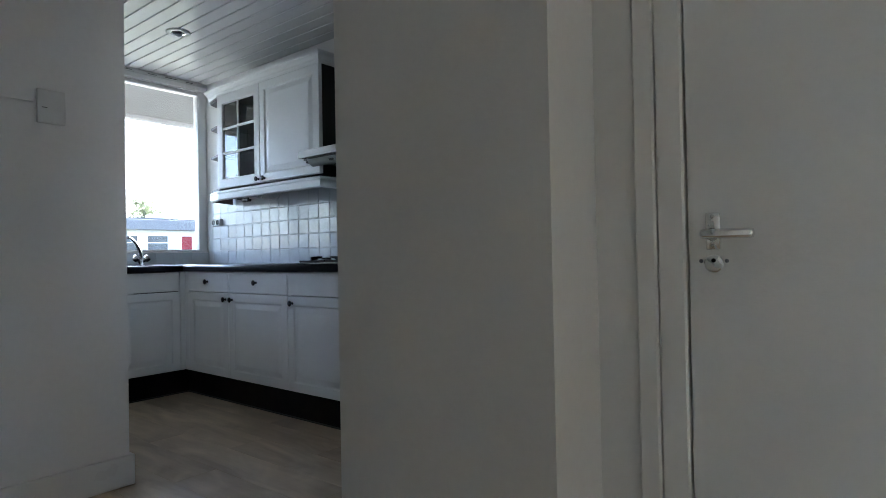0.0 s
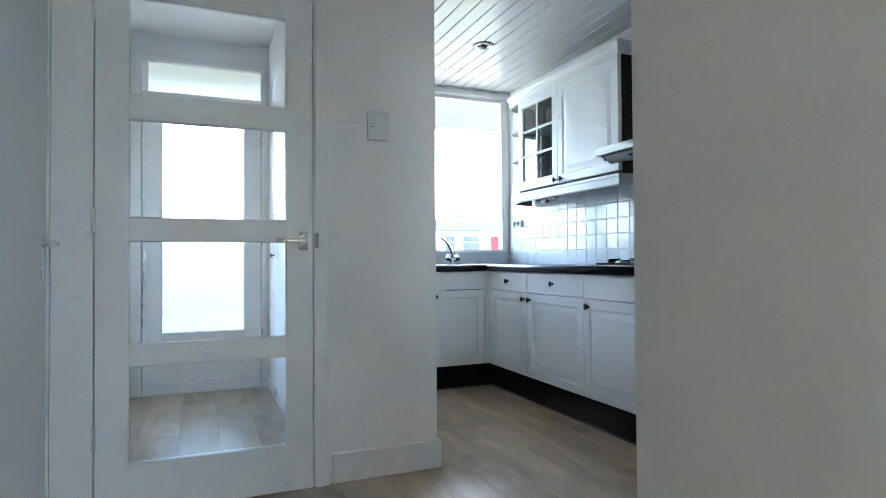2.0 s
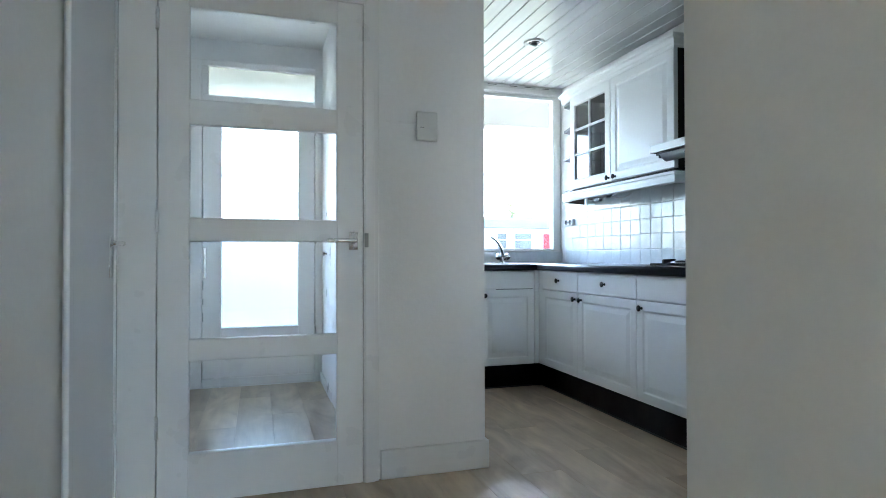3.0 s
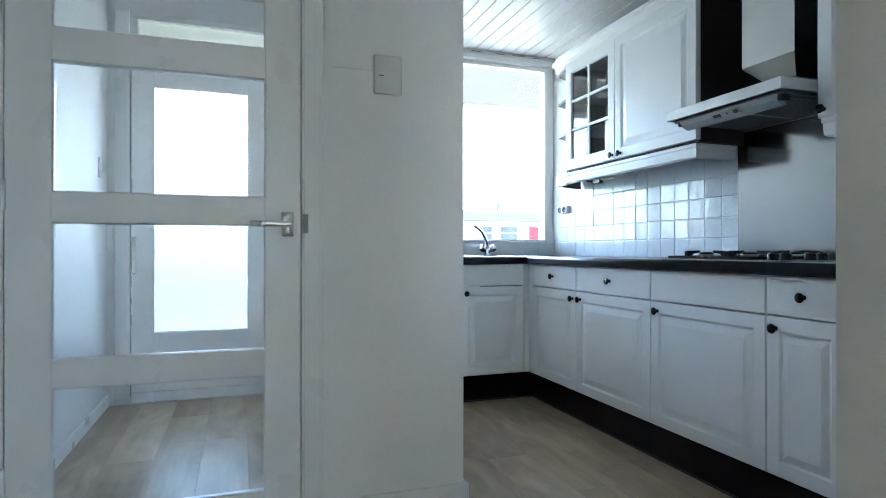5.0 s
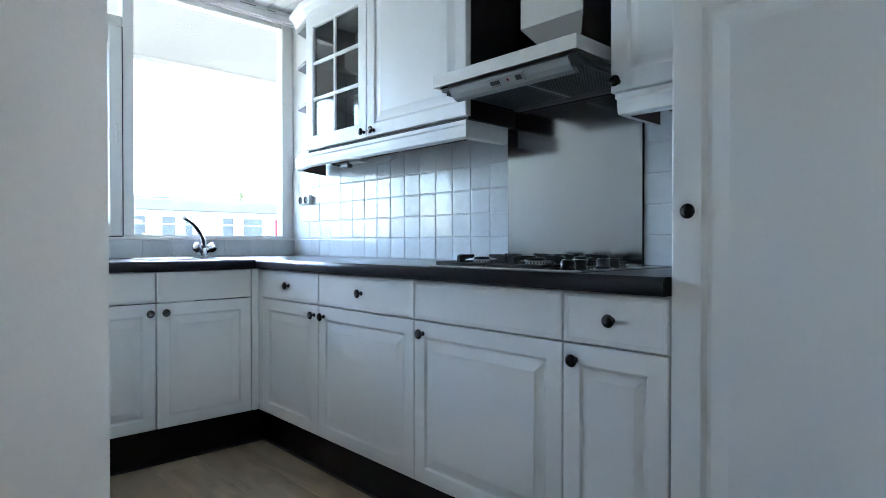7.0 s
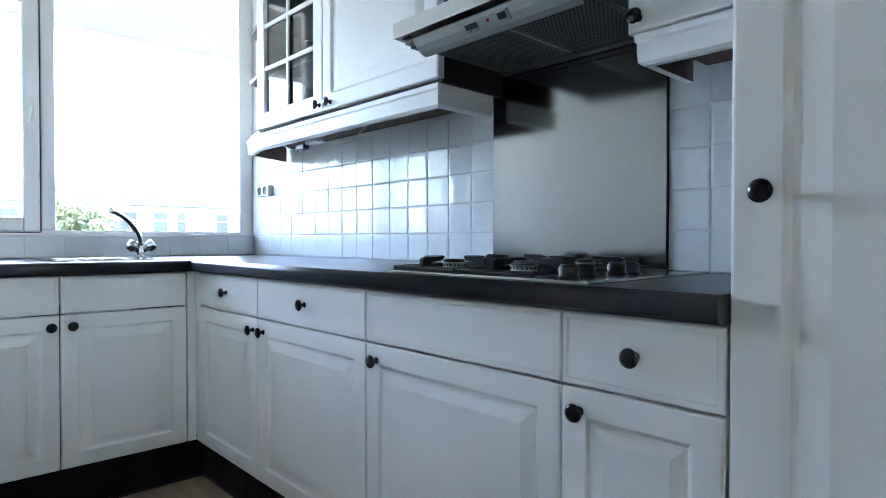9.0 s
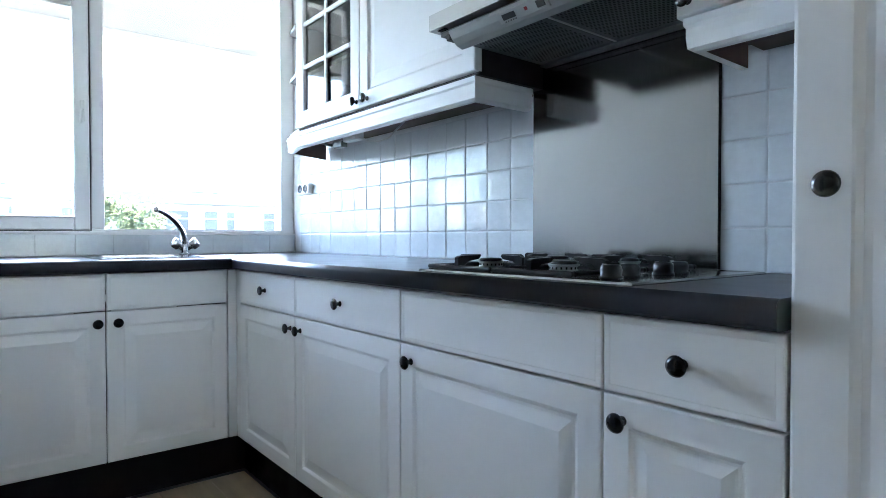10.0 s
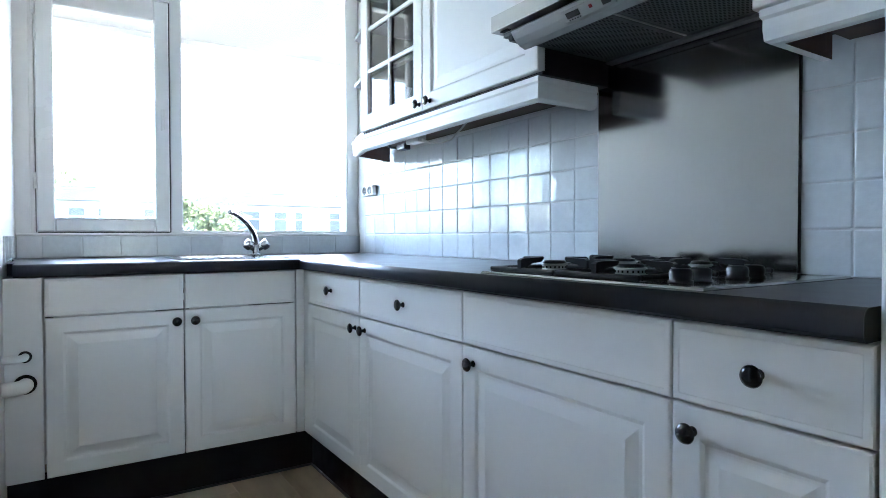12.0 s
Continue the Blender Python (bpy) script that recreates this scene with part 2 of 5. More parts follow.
def prism(bm, outline, z0, z1, bevel=0.0):
    """An upright prism over an outline in x, y."""
    lo = [bm.verts.new((x, y, z0)) for x, y in outline]
    hi = [bm.verts.new((x, y, z1)) for x, y in outline]
    n = len(outline)
    bm.faces.new(lo[::-1])
    bm.faces.new(hi)
    for i in range(n):
        bm.faces.new((lo[i], lo[(i + 1) % n], hi[(i + 1) % n], hi[i]))
    bmesh.ops.recalc_face_normals(bm, faces=bm.faces)
    if bevel:
        bmesh.ops.bevel(bm, geom=list(bm.edges), offset=bevel, segments=1, affect="EDGES", profile=0.5)
    return bm


def finish(name, bm, material):
    me = bpy.data.meshes.new(name)
    bm.to_mesh(me)
    bm.free()
    me.materials.append(material)
    return me


def thing(name, at, label, category, group=""):
    """An empty at a thing's base, for its parts."""
    ob = new(name)
    ob.location = at
    ob.empty_display_size = 0.05
    return tagged(ob, label, category, group)


def root_at(ob):
    place = Vector((0, 0, 0))
    while ob:
        place += ob.location
        ob = ob.parent
    return place


def part(name, bm, material, parent, label=""):
    """One mesh, drawn in the world's metres, as a part of a thing or of a part."""
    bmesh.ops.translate(bm, verts=bm.verts, vec=-root_at(parent))
    ob = new(name, finish(name, bm, material))
    ob.parent = parent
    return tagged(ob, label)


def single(name, bm, material, label="", category="", group="", kind=""):
    """A thing, or a piece of the setting, of one mesh."""
    return tagged(new(name, finish(name, bm, material)), label, category, group, kind)


def structure(name, bm, material, label):
    return single(name, bm, material, label, "", "", "structure")


FRONT_Y = 2.475    # the fronts of the long run face -y
FRONT_X = -4.155   # the fronts under the window face +x


def facing_hall(y):
    return Matrix(((1, 0, 0, 0), (0, 0, -1, y), (0, 1, 0, 0), (0, 0, 0, 1)))


def facing_east(x):
    return Matrix(((0, 0, 1, x), (1, 0, 0, 0), (0, 1, 0, 0), (0, 0, 0, 1)))


def facing_west(x):
    return Matrix(((0, 0, -1, x), (-1, 0, 0, 0), (0, 1, 0, 0), (0, 0, 0, 1)))


RAISED = [(0, -0.018), (0, -0.004), (0.0015, -0.001), (0.005, 0), (0.050, 0), (0.053, -0.0012), (0.059, -0.0048), (0.066, -0.0048), (0.070, -0.0042), (0.092, -0.0004), (0.094, 0)]
NARROW = [(0, -0.018), (0, -0.004), (0.0015, -0.001), (0.005, 0), (0.050, 0), (0.053, -0.0012), (0.058, -0.0048), (0.063, -0.0048), (0.067, -0.0042), (0.083, -0.0004), (0.085, 0)]
PLAIN = [(0, -0.018), (0, -0.004), (0.0015, -0.001), (0.004, 0), (0.012, 0), (0.0135, -0.0008), (0.016, -0.0008)]


def board(u0, u1, v0, v1, steps, m):
    bm = rings(bmesh.new(), u0, u1, v0, v1, steps)
    bm.transform(m)
    return bm


KNOB_PROFILE = [(0.0, 0.0), (0.0085, 0.0), (0.0085, 0.0015), (0.0055, 0.004), (0.005, 0.012), (0.0075, 0.015), (0.0155, 0.018), (0.0170, 0.0205), (0.0158, 0.0235), (0.0095, 0.0268), (0.0, 0.0280)]


def knob(parent, u, v, m, r=1.0):
    bm = lathe(bmesh.new(), [(a * r, b) for a, b in KNOB_PROFILE], m @ Matrix.Translation((u, v, 0.0)), 20)
    return part("knob", bm, KNOB, parent, "round glossy black knob")


def carcass(bm, x0, x1, y0, y1, z0, z1, t=0.016):
    """The closed box of a cabinet, its back, sides, top and bottom as boards, open towards the lower y."""
    box(bm, x0, x0 + t, y0, y1, z0, z1)
    box(bm, x1 - t, x1, y0, y1, z0, z1)
    box(bm, x0 + t, x1 - t, y1 - t, y1, z0, z1)
    box(bm, x0 + t, x1 - t, y0, y1 - t, z0, z0 + t)
    box(bm, x0 + t, x1 - t, y0, y1 - t, z1 - t, z1)
    return bm


# ---- structure: walls, floor, ceilings ----
TOP = 2.60
KCEIL = 2.425


def walls(name, boxes, material, label):
    bm = bmesh.new()
    for b in boxes:
        box(bm, *b)
    return structure(name, bm, material, label)


wall_north = walls("wall_north", [(-4.99, -1.30, 3.06, 3.20, -0.1, TOP)], WALL, "white painted kitchen wall behind the long worktop")
wall_west = walls("wall_west", [(-4.99, -4.85, 1.40, 3.06, -0.1, 1.004), (-4.99, -4.85, 1.40, 3.06, 2.352, TOP),
                                (-4.99, -4.85, 1.40, 1.515, 1.004, 2.352)], WALL, "white painted wall round the kitchen window")
wall_front_door = walls("wall_front_door", [(-4.83, -4.70, -0.10, 0.055, -0.1, TOP), (-4.83, -4.70, 0.945, 1.03, -0.1, TOP),
                                            (-4.83, -4.70, 0.055, 0.945, 2.345, TOP)], WALL, "white wall round the front door")
wall_vestibule_south = walls("wall_vestibule_south", [(-4.70, -2.855, -0.10, 0.015, -0.1, TOP)], WALL, "white painted wall of the vestibule")
wall_vestibule_north = walls("wall_vestibule_north", [(-4.70, -2.855, 0.968, 1.03, -0.1, TOP)], WALL, "white painted wall of the vestibule with a cupboard door")
wall_kitchen_south = walls("wall_kitchen_south", [(-4.85, -2.855, 1.40, 1.46, -0.1, TOP)], WALL, "white painted kitchen wall beside the sink")
wall_hall_west = walls("wall_hall_west", [(-2.855, -2.755, 1.005, 1.495, -0.1, TOP), (-2.855, -2.755, -0.10, 1.005, 2.075, TOP),
                                          (-2.855, -2.755, -0.10, 0.0, -0.1, 2.075)], WALL, "white painted wall between hall and kitchen opening")
wall_hall_south = walls("wall_hall_south", [(-2.755, -2.745, -0.10, 0.0, -0.1, TOP), (-2.745, -2.10, -0.10, 0.0, 2.06, TOP),
                                            (-2.10, 1.60, -0.10, 0.0, -0.1, TOP)], HALLWALL, "warm-tinted white wall of the hall")
wall_hall_north = walls("wall_hall_north", [(-1.298, -0.70, 1.38, 1.48, -0.1, TOP), (-0.80, -0.70, 1.48, 1.58, -0.1, TOP)], HALLWALL, "warm-tinted white hall wall ending at the kitchen opening")
wall_hall_recess = walls("wall_hall_recess", [(-0.80, -0.57, 1.58, 1.68, -0.1, TOP), (-0.57, 0.38, 1.58, 1.68, 2.07, TOP), (0.38, 1.60, 1.58, 1.68, -0.1, TOP)],
                         HALLWALL, "warm-tinted white hall wall round the flush door")
# the unseen opening is added to bring more light onto the sink cabinets
wall_kitchen_east = walls("wall_kitchen_east", [(-1.298, -1.20, 1.48, 1.95, -0.1, TOP), (-1.298, -1.20, 1.95, 2.42, -0.1, 0.80), (-1.298, -1.20, 1.95, 2.42, 1.90, TOP), (-1.298, -1.20, 2.42, 3.06, -0.1, TOP)], WALL, "white painted kitchen wall with an unseen opening added for light")
# unseen room, its windows added and sized to light hall and kitchen
wall_living = walls("wall_living", [(1.60, 1.72, -2.2, -0.1, -0.1, TOP), (1.60, 5.8, -2.3, -2.2, -0.1, 0.55), (1.60, 5.8, -2.3, -2.2, 2.35, TOP), (1.60, 2.2, -2.3, -2.2, 0.55, 2.35), (5.2, 5.8, -2.3, -2.2, 0.55, 2.35),
                                   (-1.30, 5.8, 4.2, 4.3, -0.1, 0.2), (-1.30, 5.8, 4.2, 4.3, 2.4, TOP), (-1.30, 3.0, 4.2, 4.3, 0.2, 2.4), (5.6, 5.8, 4.2, 4.3, 0.2, 2.4), (-1.30, -1.20, 3.20, 4.2, -0.1, TOP),
                                   (5.7, 5.8, -2.2, 1.9, -0.1, TOP), (5.7, 5.8, 2.9, 4.2, -0.1, TOP), (5.7, 5.8, 1.9, 2.9, -0.1, 0.1), (5.7, 5.8, 1.9, 2.9, 2.45, TOP)],
                   LIVING, "plain warm walls of an unseen room added to light the hall and kitchen")
floor = walls("floor", [(-4.99, 5.8, -2.3, 4.3, -0.20, -0.010)], mat("screed", (0.3, 0.29, 0.27), 0.9, vary=0.1), "screed under the laminate floor")
floor_living = walls("floor_living", [(1.60, 5.7, -2.2, 4.2, -0.010, 0.0), (-1.20, 1.5995, 3.150, 4.2, -0.010, 0.0)], FLOOR, "oak laminate floor of the room behind the hall")
ceiling_hall = walls("ceiling_hall", [(-4.99, 5.8, -2.3, 1.46, TOP, TOP + 0.15), (-1.30, 5.8, 1.46, 4.3, TOP, TOP + 0.15), (-4.99, -1.30, 1.46, 3.2, TOP, TOP + 0.15)], WALL, "plain white plaster ceiling")

ceiling_vestibule = walls("ceiling_vestibule", [(-4.70, -2.856, 0.016, 0.967, 2.50, 2.595)], WALL, "white plaster ceiling of the vestibule")
floor_vestibule = walls("floor_vestibule", [(-4.681, -2.862, 0.016, 0.967, 0.0005, 0.026)], mat("floor_underlay", (0.3, 0.29, 0.27), 0.9, vary=0.1), "raised floor of the vestibule under its planks")


def ceiling_boards():
    """Grooved boards along x, in one mesh."""
    bm = bmesh.new()
    prof = []
    y, w = 1.404, 0.0975
    while y < 3.058:
        e = min(y + w, 3.059)
        prof += [(y, KCEIL + 0.010), (y + 0.006, KCEIL + 0.010), (y + 0.011, KCEIL), (e - 0.0045, KCEIL - 0.0012), (e, KCEIL + 0.0005)]
        y = e
    a = [bm.verts.new((-4.849, p[0], p[1])) for p in prof]
    b = [bm.verts.new((-1.30, p[0], p[1])) for p in prof]
    for i in range(len(prof) - 1):
        bm.faces.new((a[i], b[i], b[i + 1], a[i + 1]))
    lo, hi = [bm.verts.new((x, 1.404, KCEIL + 0.03)) for x in (-4.849, -1.30)], [bm.verts.new((x, 3.059, KCEIL + 0.03)) for x in (-4.849, -1.30)]
    bm.faces.new((lo[0], lo[1], hi[1], hi[0]))
    bmesh.ops.recalc_face_normals(bm, faces=bm.faces)
    return structure("ceiling_kitchen", bm, CEIL, "white lacquered grooved board ceiling over the kitchen")


ceiling_boards()


def baseboards():
    bm = bmesh.new()
    box(bm, -2.755, -2.739, 1.012, 1.511, 0.0, 0.125, bevel=0.003)
    box(bm, -2.855, -2.757, 1.4955, 1.511, 0.0, 0.125, bevel=0.003)
    structure("baseboard_hall", bm, LACQUER, "white painted baseboard round the end of the wall")
    bm = bmesh.new()
    box(bm, -4.69, -2.86, 0.016, 0.030, 0.0, 0.10, bevel=0.003)
    structure("baseboard_vestibule_south", bm, LACQUER, "white baseboard in the vestibule")
    bm = bmesh.new()
    box(bm, -4.69, -4.02, 0.953, 0.967, 0.0, 0.10, bevel=0.003)
    structure("baseboard_vestibule_north", bm, LACQUER, "white baseboard in the vestibule")


baseboards()


# ---- kitchen window ----
def window_pane(x, y0, y1, z0, z1, parent, material=None, t=0.006):
    ob = part("pane", boxm(x - t / 2, x + t / 2, y0, y1, z0, z1), material or GLASS, parent, "clear glass pane")
    ob.visible_shadow = False
    return ob


def frame_bars(bm, x0, x1, y0, y1, z0, z1, w, bevel=0.004):
    """Four bars round an opening, butted."""
    wl, wr, wb, wt = w
    box(bm, x0, x1, y0, y0 + wl, z0, z1, bevel)
    box(bm, x0, x1, y1 - wr, y1, z0, z1, bevel)
    box(bm, x0, x1, y0 + wl - 0.0005, y1 - wr + 0.0005, z0, z0 + wb, bevel)
    box(bm, x0, x1, y0 + wl - 0.0005, y1 - wr + 0.0005, z1 - wt, z1, bevel)


def kitchen_window():
    win = thing("window_1", (-4.90, 2.28, 1.004), "white painted kitchen window with one opening casement", "window")
    win["kind"] = "structure"
    bm = bmesh.new()
    frame_bars(bm, -4.945, -4.872, 1.505, 3.058, 1.004, 2.353, (0.028, 0.075, 0.018, 0.030))
    box(bm, -4.945, -4.873, 2.071, 2.126, 1.022, 2.323, 0.004)
    box(bm, -4.945, -4.874, 1.533, 2.071, 2.112, 2.165, 0.004)
    for b in ((1.532, 1.552, 1.020, 2.114), (2.050, 2.072, 1.020, 2.114), (1.552, 2.050, 1.020, 1.030), (1.552, 2.050, 2.090, 2.114)):
        box(bm, -4.944, -4.927, *b)
    part("window_frame", bm, LACQUER, win)
    # dark strips that draw in the shadow gaps round the casement
    bm = bmesh.new()
    box(bm, -4.866, -4.859, 1.540, 2.064, 1.0095, 1.0135)
    box(bm, -4.8725, -4.866, 2.0662, 2.0705, 1.012, 2.108)
    box(bm, -4.8725, -4.866, 1.5332, 1.5358, 1.012, 1.42)
    part("gasket", bm, DARKPL, win, "dark strips for the shadow gaps round the casement")
    bm = bmesh.new()
    frame_bars(bm, -4.925, -4.862, 1.536, 2.066, 1.0137, 2.108, (0.068, 0.064, 0.060, 0.100), 0.006)
    box(bm, -4.866, -4.858, 1.600, 2.006, 1.070, 1.076, 0.001)
    cas = part("casement", bm, LACQUER, win, "white painted opening casement")
    window_pane(-4.90, 1.602, 2.004, 1.072, 2.010, cas)
    hb = boxm(-4.862, -4.853, 2.028, 2.046, 1.50, 1.60, bevel=0.003)
    tube(hb, [(-4.853, 2.037, 1.553), (-4.838, 2.037, 1.553), (-4.828, 2.034, 1.545), (-4.826, 2.025, 1.49)], [0.006, 0.006, 0.006, 0.005], 8)
    part("handle", hb, PLASTIC, cas, "white window handle")
    for z in (1.20, 1.95):
        part("hinge", tube(bmesh.new(), [(-4.857, 1.532, z), (-4.857, 1.532, z + 0.07)], 0.006, 8), LACQUER, cas)
    window_pane(-4.905, 2.124, 2.985, 1.020, 2.325, win)
    window_pane(-4.905, 1.531, 2.073, 2.163, 2.325, win)


kitchen_window()
structure("window_sill", boxm(-4.872, -4.838, 1.461, 3.058, 0.9955, 1.009, bevel=0.003), LACQUER, "narrow white ledge under the kitchen window")
structure("trim", boxm(-4.849, -4.835, 1.47, 3.05, 2.356, 2.398, bevel=0.004), LACQUER, "white painted trim above the kitchen window")


gaps = bmesh.new()
for a, b, z in ((2.36, 2.44, 2.412), (2.56, 2.63, 2.410), (2.70, 2.80, 2.411), (2.87, 2.93, 2.409), (2.00, 2.07, 2.412)):
    box(gaps, -4.8502, -4.8488, a, b, z, z + 0.0035)
structure("ceiling_gap", gaps, HOLE, "dark slits where the ceiling boards end at the wall")


# ---- front door in the vestibule ----
def front_door():
    fr = bmesh.new()
    box(fr, -4.76, -4.682, 0.055, 0.136, 0.0, 2.345, 0.003)
    box(fr, -4.76, -4.684, 0.136, 0.176, 2.098, 2.305, 0.003)
    box(fr, -4.76, -4.682, 0.914, 0.945, 0.0, 2.345, 0.003)
    box(fr, -4.76, -4.683, 0.136, 0.914, 2.045, 2.098, 0.003)
    box(fr, -4.76, -4.683, 0.136, 0.914, 2.305, 2.345, 0.003)
    box(fr, -4.76, -4.678, 0.136, 0.914, 0.0, 0.036, 0.003)
    frame_ob = thing("door_frame", (-4.72, 0.5, 0), "white painted front door frame with a transom light", "door frame")
    frame_ob["kind"] = "structure"
    for b in ((-4.80, -4.7415, 0.09, 0.152, 0.0, 2.05), (-4.80, -4.7415, 0.895, 0.93, 0.0, 2.05), (-4.80, -4.7415, 0.152, 0.895, 2.025, 2.05), (-4.80, -4.7415, 0.152, 0.895, 0.0, 0.06)):
        box(fr, *b)
    part("frame", fr, LACQUER, frame_ob)
    p = part("transom_pane", boxm(-4.725, -4.719, 0.10, 0.92, 2.09, 2.31), TRANSOM, frame_ob, "milky transom pane")
    p.visible_shadow = False
    d = thing("door_1", (-4.715, 0.51, 0.036), "white front door with a tall glass panel, frosted below", "door")
    d["kind"] = "structure"
    bm = bmesh.new()
    x0, x1 = -4.74, -4.692
    box(bm, x0, x1, 0.140, 0.262, 0.098, 2.040, 0.003)
    box(bm, x0, x1, 0.797, 0.910, 0.098, 2.040, 0.003)
    box(bm, x0, x1, 0.2615, 0.7975, 0.098, 0.446, 0.003)
    box(bm, x0, x1, 0.2615, 0.7975, 1.913, 2.040, 0.003)
    box(bm, x0, x1 + 0.004, 0.140, 0.910, 0.037, 0.0968, 0.003)
    leaf = part("leaf", bm, LACQUER, d)
    bm = rings(bmesh.new(), 0.255, 0.804, 0.439, 1.920, [(0, 0), (0.001, 0.008), (0.010, 0.008), (0.014, 0.0)], hole=True)
    bm.transform(facing_east(x1 - 0.001))
    part("glazing_bead", bm, LACQUER, leaf)
    up = part("pane", boxm(-4.718, -4.712, 0.257, 0.802, 1.060, 1.918), MILKY, d, "bright milky upper glass")
    up.visible_shadow = False
    lo = part("frosted_pane", boxm(-4.718, -4.712, 0.257, 0.802, 0.440, 1.060), FROST, d, "frosted lower glass")
    lo.visible_shadow = False
    for z in (0.35, 1.05, 1.85):
        part("hinge", tube(bmesh.new(), [(-4.682, 0.915, z), (-4.682, 0.915, z + 0.09)], 0.007, 8), ALU, d)
    bm = boxm(-4.692, -4.686, 0.146, 0.166, 0.80, 1.02, bevel=0.003)
    box(bm, -4.686, -4.668, 0.147, 0.165, 0.93, 0.96, 0.004)
    part("lock", bm, ALU, d, "slim aluminium lock case")
    # chrome strips stand for daylight leaking through the gap at the door's edge
    for z0, z1 in ((0.50, 0.56), (0.62, 0.66), (0.72, 0.79), (1.20, 1.36)):
        part("lock_strip", boxm(-4.6915, -4.6860, 0.1405, 0.1465, z0, z1, bevel=0.001), CHROME, d, "chrome strip for the light through the door gap")


front_door()


def meter_cupboard():
    d = thing("cupboard_door", (-4.2, 0.966, 0.05), "white flush cupboard door with a black knob in the vestibule", "door")
    part("leaf", boxm(-4.36, -3.56, 0.957, 0.966, 0.03, 2.06, bevel=0.002), LACQUER, d)
    knob(d, -4.285, 0.975, facing_hall(0.957), 0.8)


meter_cupboard()


# ---- glazed inner door ----
def lever(parent, m, flip=1.0, plate=(0.019, 0.038), drop=0.0, reach=0.115):
    """A lever handle on a short plate; u runs along the lever, v up, w out of the door."""
    bm = bmesh.new()
    box(bm, -plate[0], plate[0], -plate[1] + drop, plate[1] + drop, 0, 0.005, 0.0015)
    lathe(bm, [(0.0, 0.005), (0.012, 0.005), (0.012, 0.012), (0.010, 0.013), (0.010, 0.04), (0.0, 0.04)], Matrix.Identity(4), 14)
    n = bmesh.new()
    box(n, -0.013, reach, -0.009, 0.009, 0.034, 0.050, 0.006, 2)
    for v in n.verts:
        if v.co.x > reach - 0.025:
            v.co.z -= 0.008 * (v.co.x - reach + 0.025) / 0.025
    me = bpy.data.meshes.new("tmp")
    n.to_mesh(me)
    n.free()
    bm.from_mesh(me)
    bpy.data.meshes.remove(me)
    for v in (-plate[1] + 0.007 + drop, plate[1] - 0.007 + drop):
        lathe(bm, [(0.0035, 0.0048), (0.0035, 0.0062), (0.0, 0.0064)], Matrix.Translation((0, v, 0)), 8)
    bm.transform(m @ Matrix.Diagonal((flip, 1, 1, 1)))
    bmesh.ops.recalc_face_normals(bm, faces=bm.faces)
    return part("door_handle", bm, ALU, parent, "satin aluminium lever handle")


def inner_door():
    xf = -2.728
    fr = thing("door_frame", (-2.78, 0.5, 0), "white painted frame of the glazed hall door", "door frame")
    fr["kind"] = "structure"
    bm = bmesh.new()
    box(bm, -2.86, -2.733, 0.936, 1.004, 0.0, 2.075, 0.003)
    box(bm, -2.734, -2.7295, 0.945, 0.985, 0.0, 2.07, 0.001)
    box(bm, -2.86, -2.733, 0.003, 0.138, 0.0, 2.075, 0.003)
    box(bm, -2.86, -2.733, 0.138, 0.936, 2.030, 2.075, 0.003)
    for b in ((-2.86, -2.7695, 0.1375, 0.160, 0.0, 2.031), (-2.86, -2.7695, 0.914, 0.9365, 0.0, 2.031), (-2.86, -2.7695, 0.160, 0.914, 2.012, 2.031)):
        box(bm, *b)
    part("frame", bm, LACQUER, fr)
    part("strike_plate", boxm(-2.7335, -2.7275, 0.941, 0.957, 0.995, 1.055, bevel=0.001), GREYPL, fr, "grey strike plate")
    d = thing("door_2", (xf, 0.54, 0.012), "white hall door with four horizontal glass panes", "door")
    d["kind"] = "structure"
    bm = bmesh.new()
    x0 = xf - 0.040
    y0, y1, a, b = 0.142, 0.932, 0.254, 0.824
    rails = [(0.004, 0.190), (0.551, 0.634), (1.018, 1.106), (1.474, 1.570), (1.935, 2.026)]
    box(bm, x0, xf, y0, a, 0.004, 2.026, 0.002)
    box(bm, x0, xf, b, y1, 0.004, 2.026, 0.002)
    for z0, z1 in rails:
        box(bm, x0 + 0.0005, xf - 0.0005, a - 0.001, b + 0.001, z0, z1, 0.0015)
    leaf = part("leaf", bm, LACQUER, d)
    for (_, z0), (z1, _) in zip(rails, rails[1:]):
        bm = rings(bmesh.new(), a, b, z0, z1, [(0, -0.012), (0.0, -0.002), (0.002, -0.006), (0.003, -0.012)], hole=True)
        bm.transform(facing_east(xf))
        part("glazing_bead", bm, LACQUER, leaf)
        p = part("pane", boxm(xf - 0.015, xf - 0.010, a + 0.001, b - 0.001, z0 + 0.001, z1 - 0.001), GLASS, d, "clear glass pane")
        p.visible_shadow = False
    lever(d, facing_east(xf) @ Matrix.Translation((0.892, 1.022, 0)), -1.0)
    for z in (0.26, 1.05, 1.83):
        part("hinge", tube(bmesh.new(), [(xf + 0.004, 0.140, z), (xf + 0.004, 0.140, z + 0.085)], 0.007, 10), LACQUER, d)


inner_door()


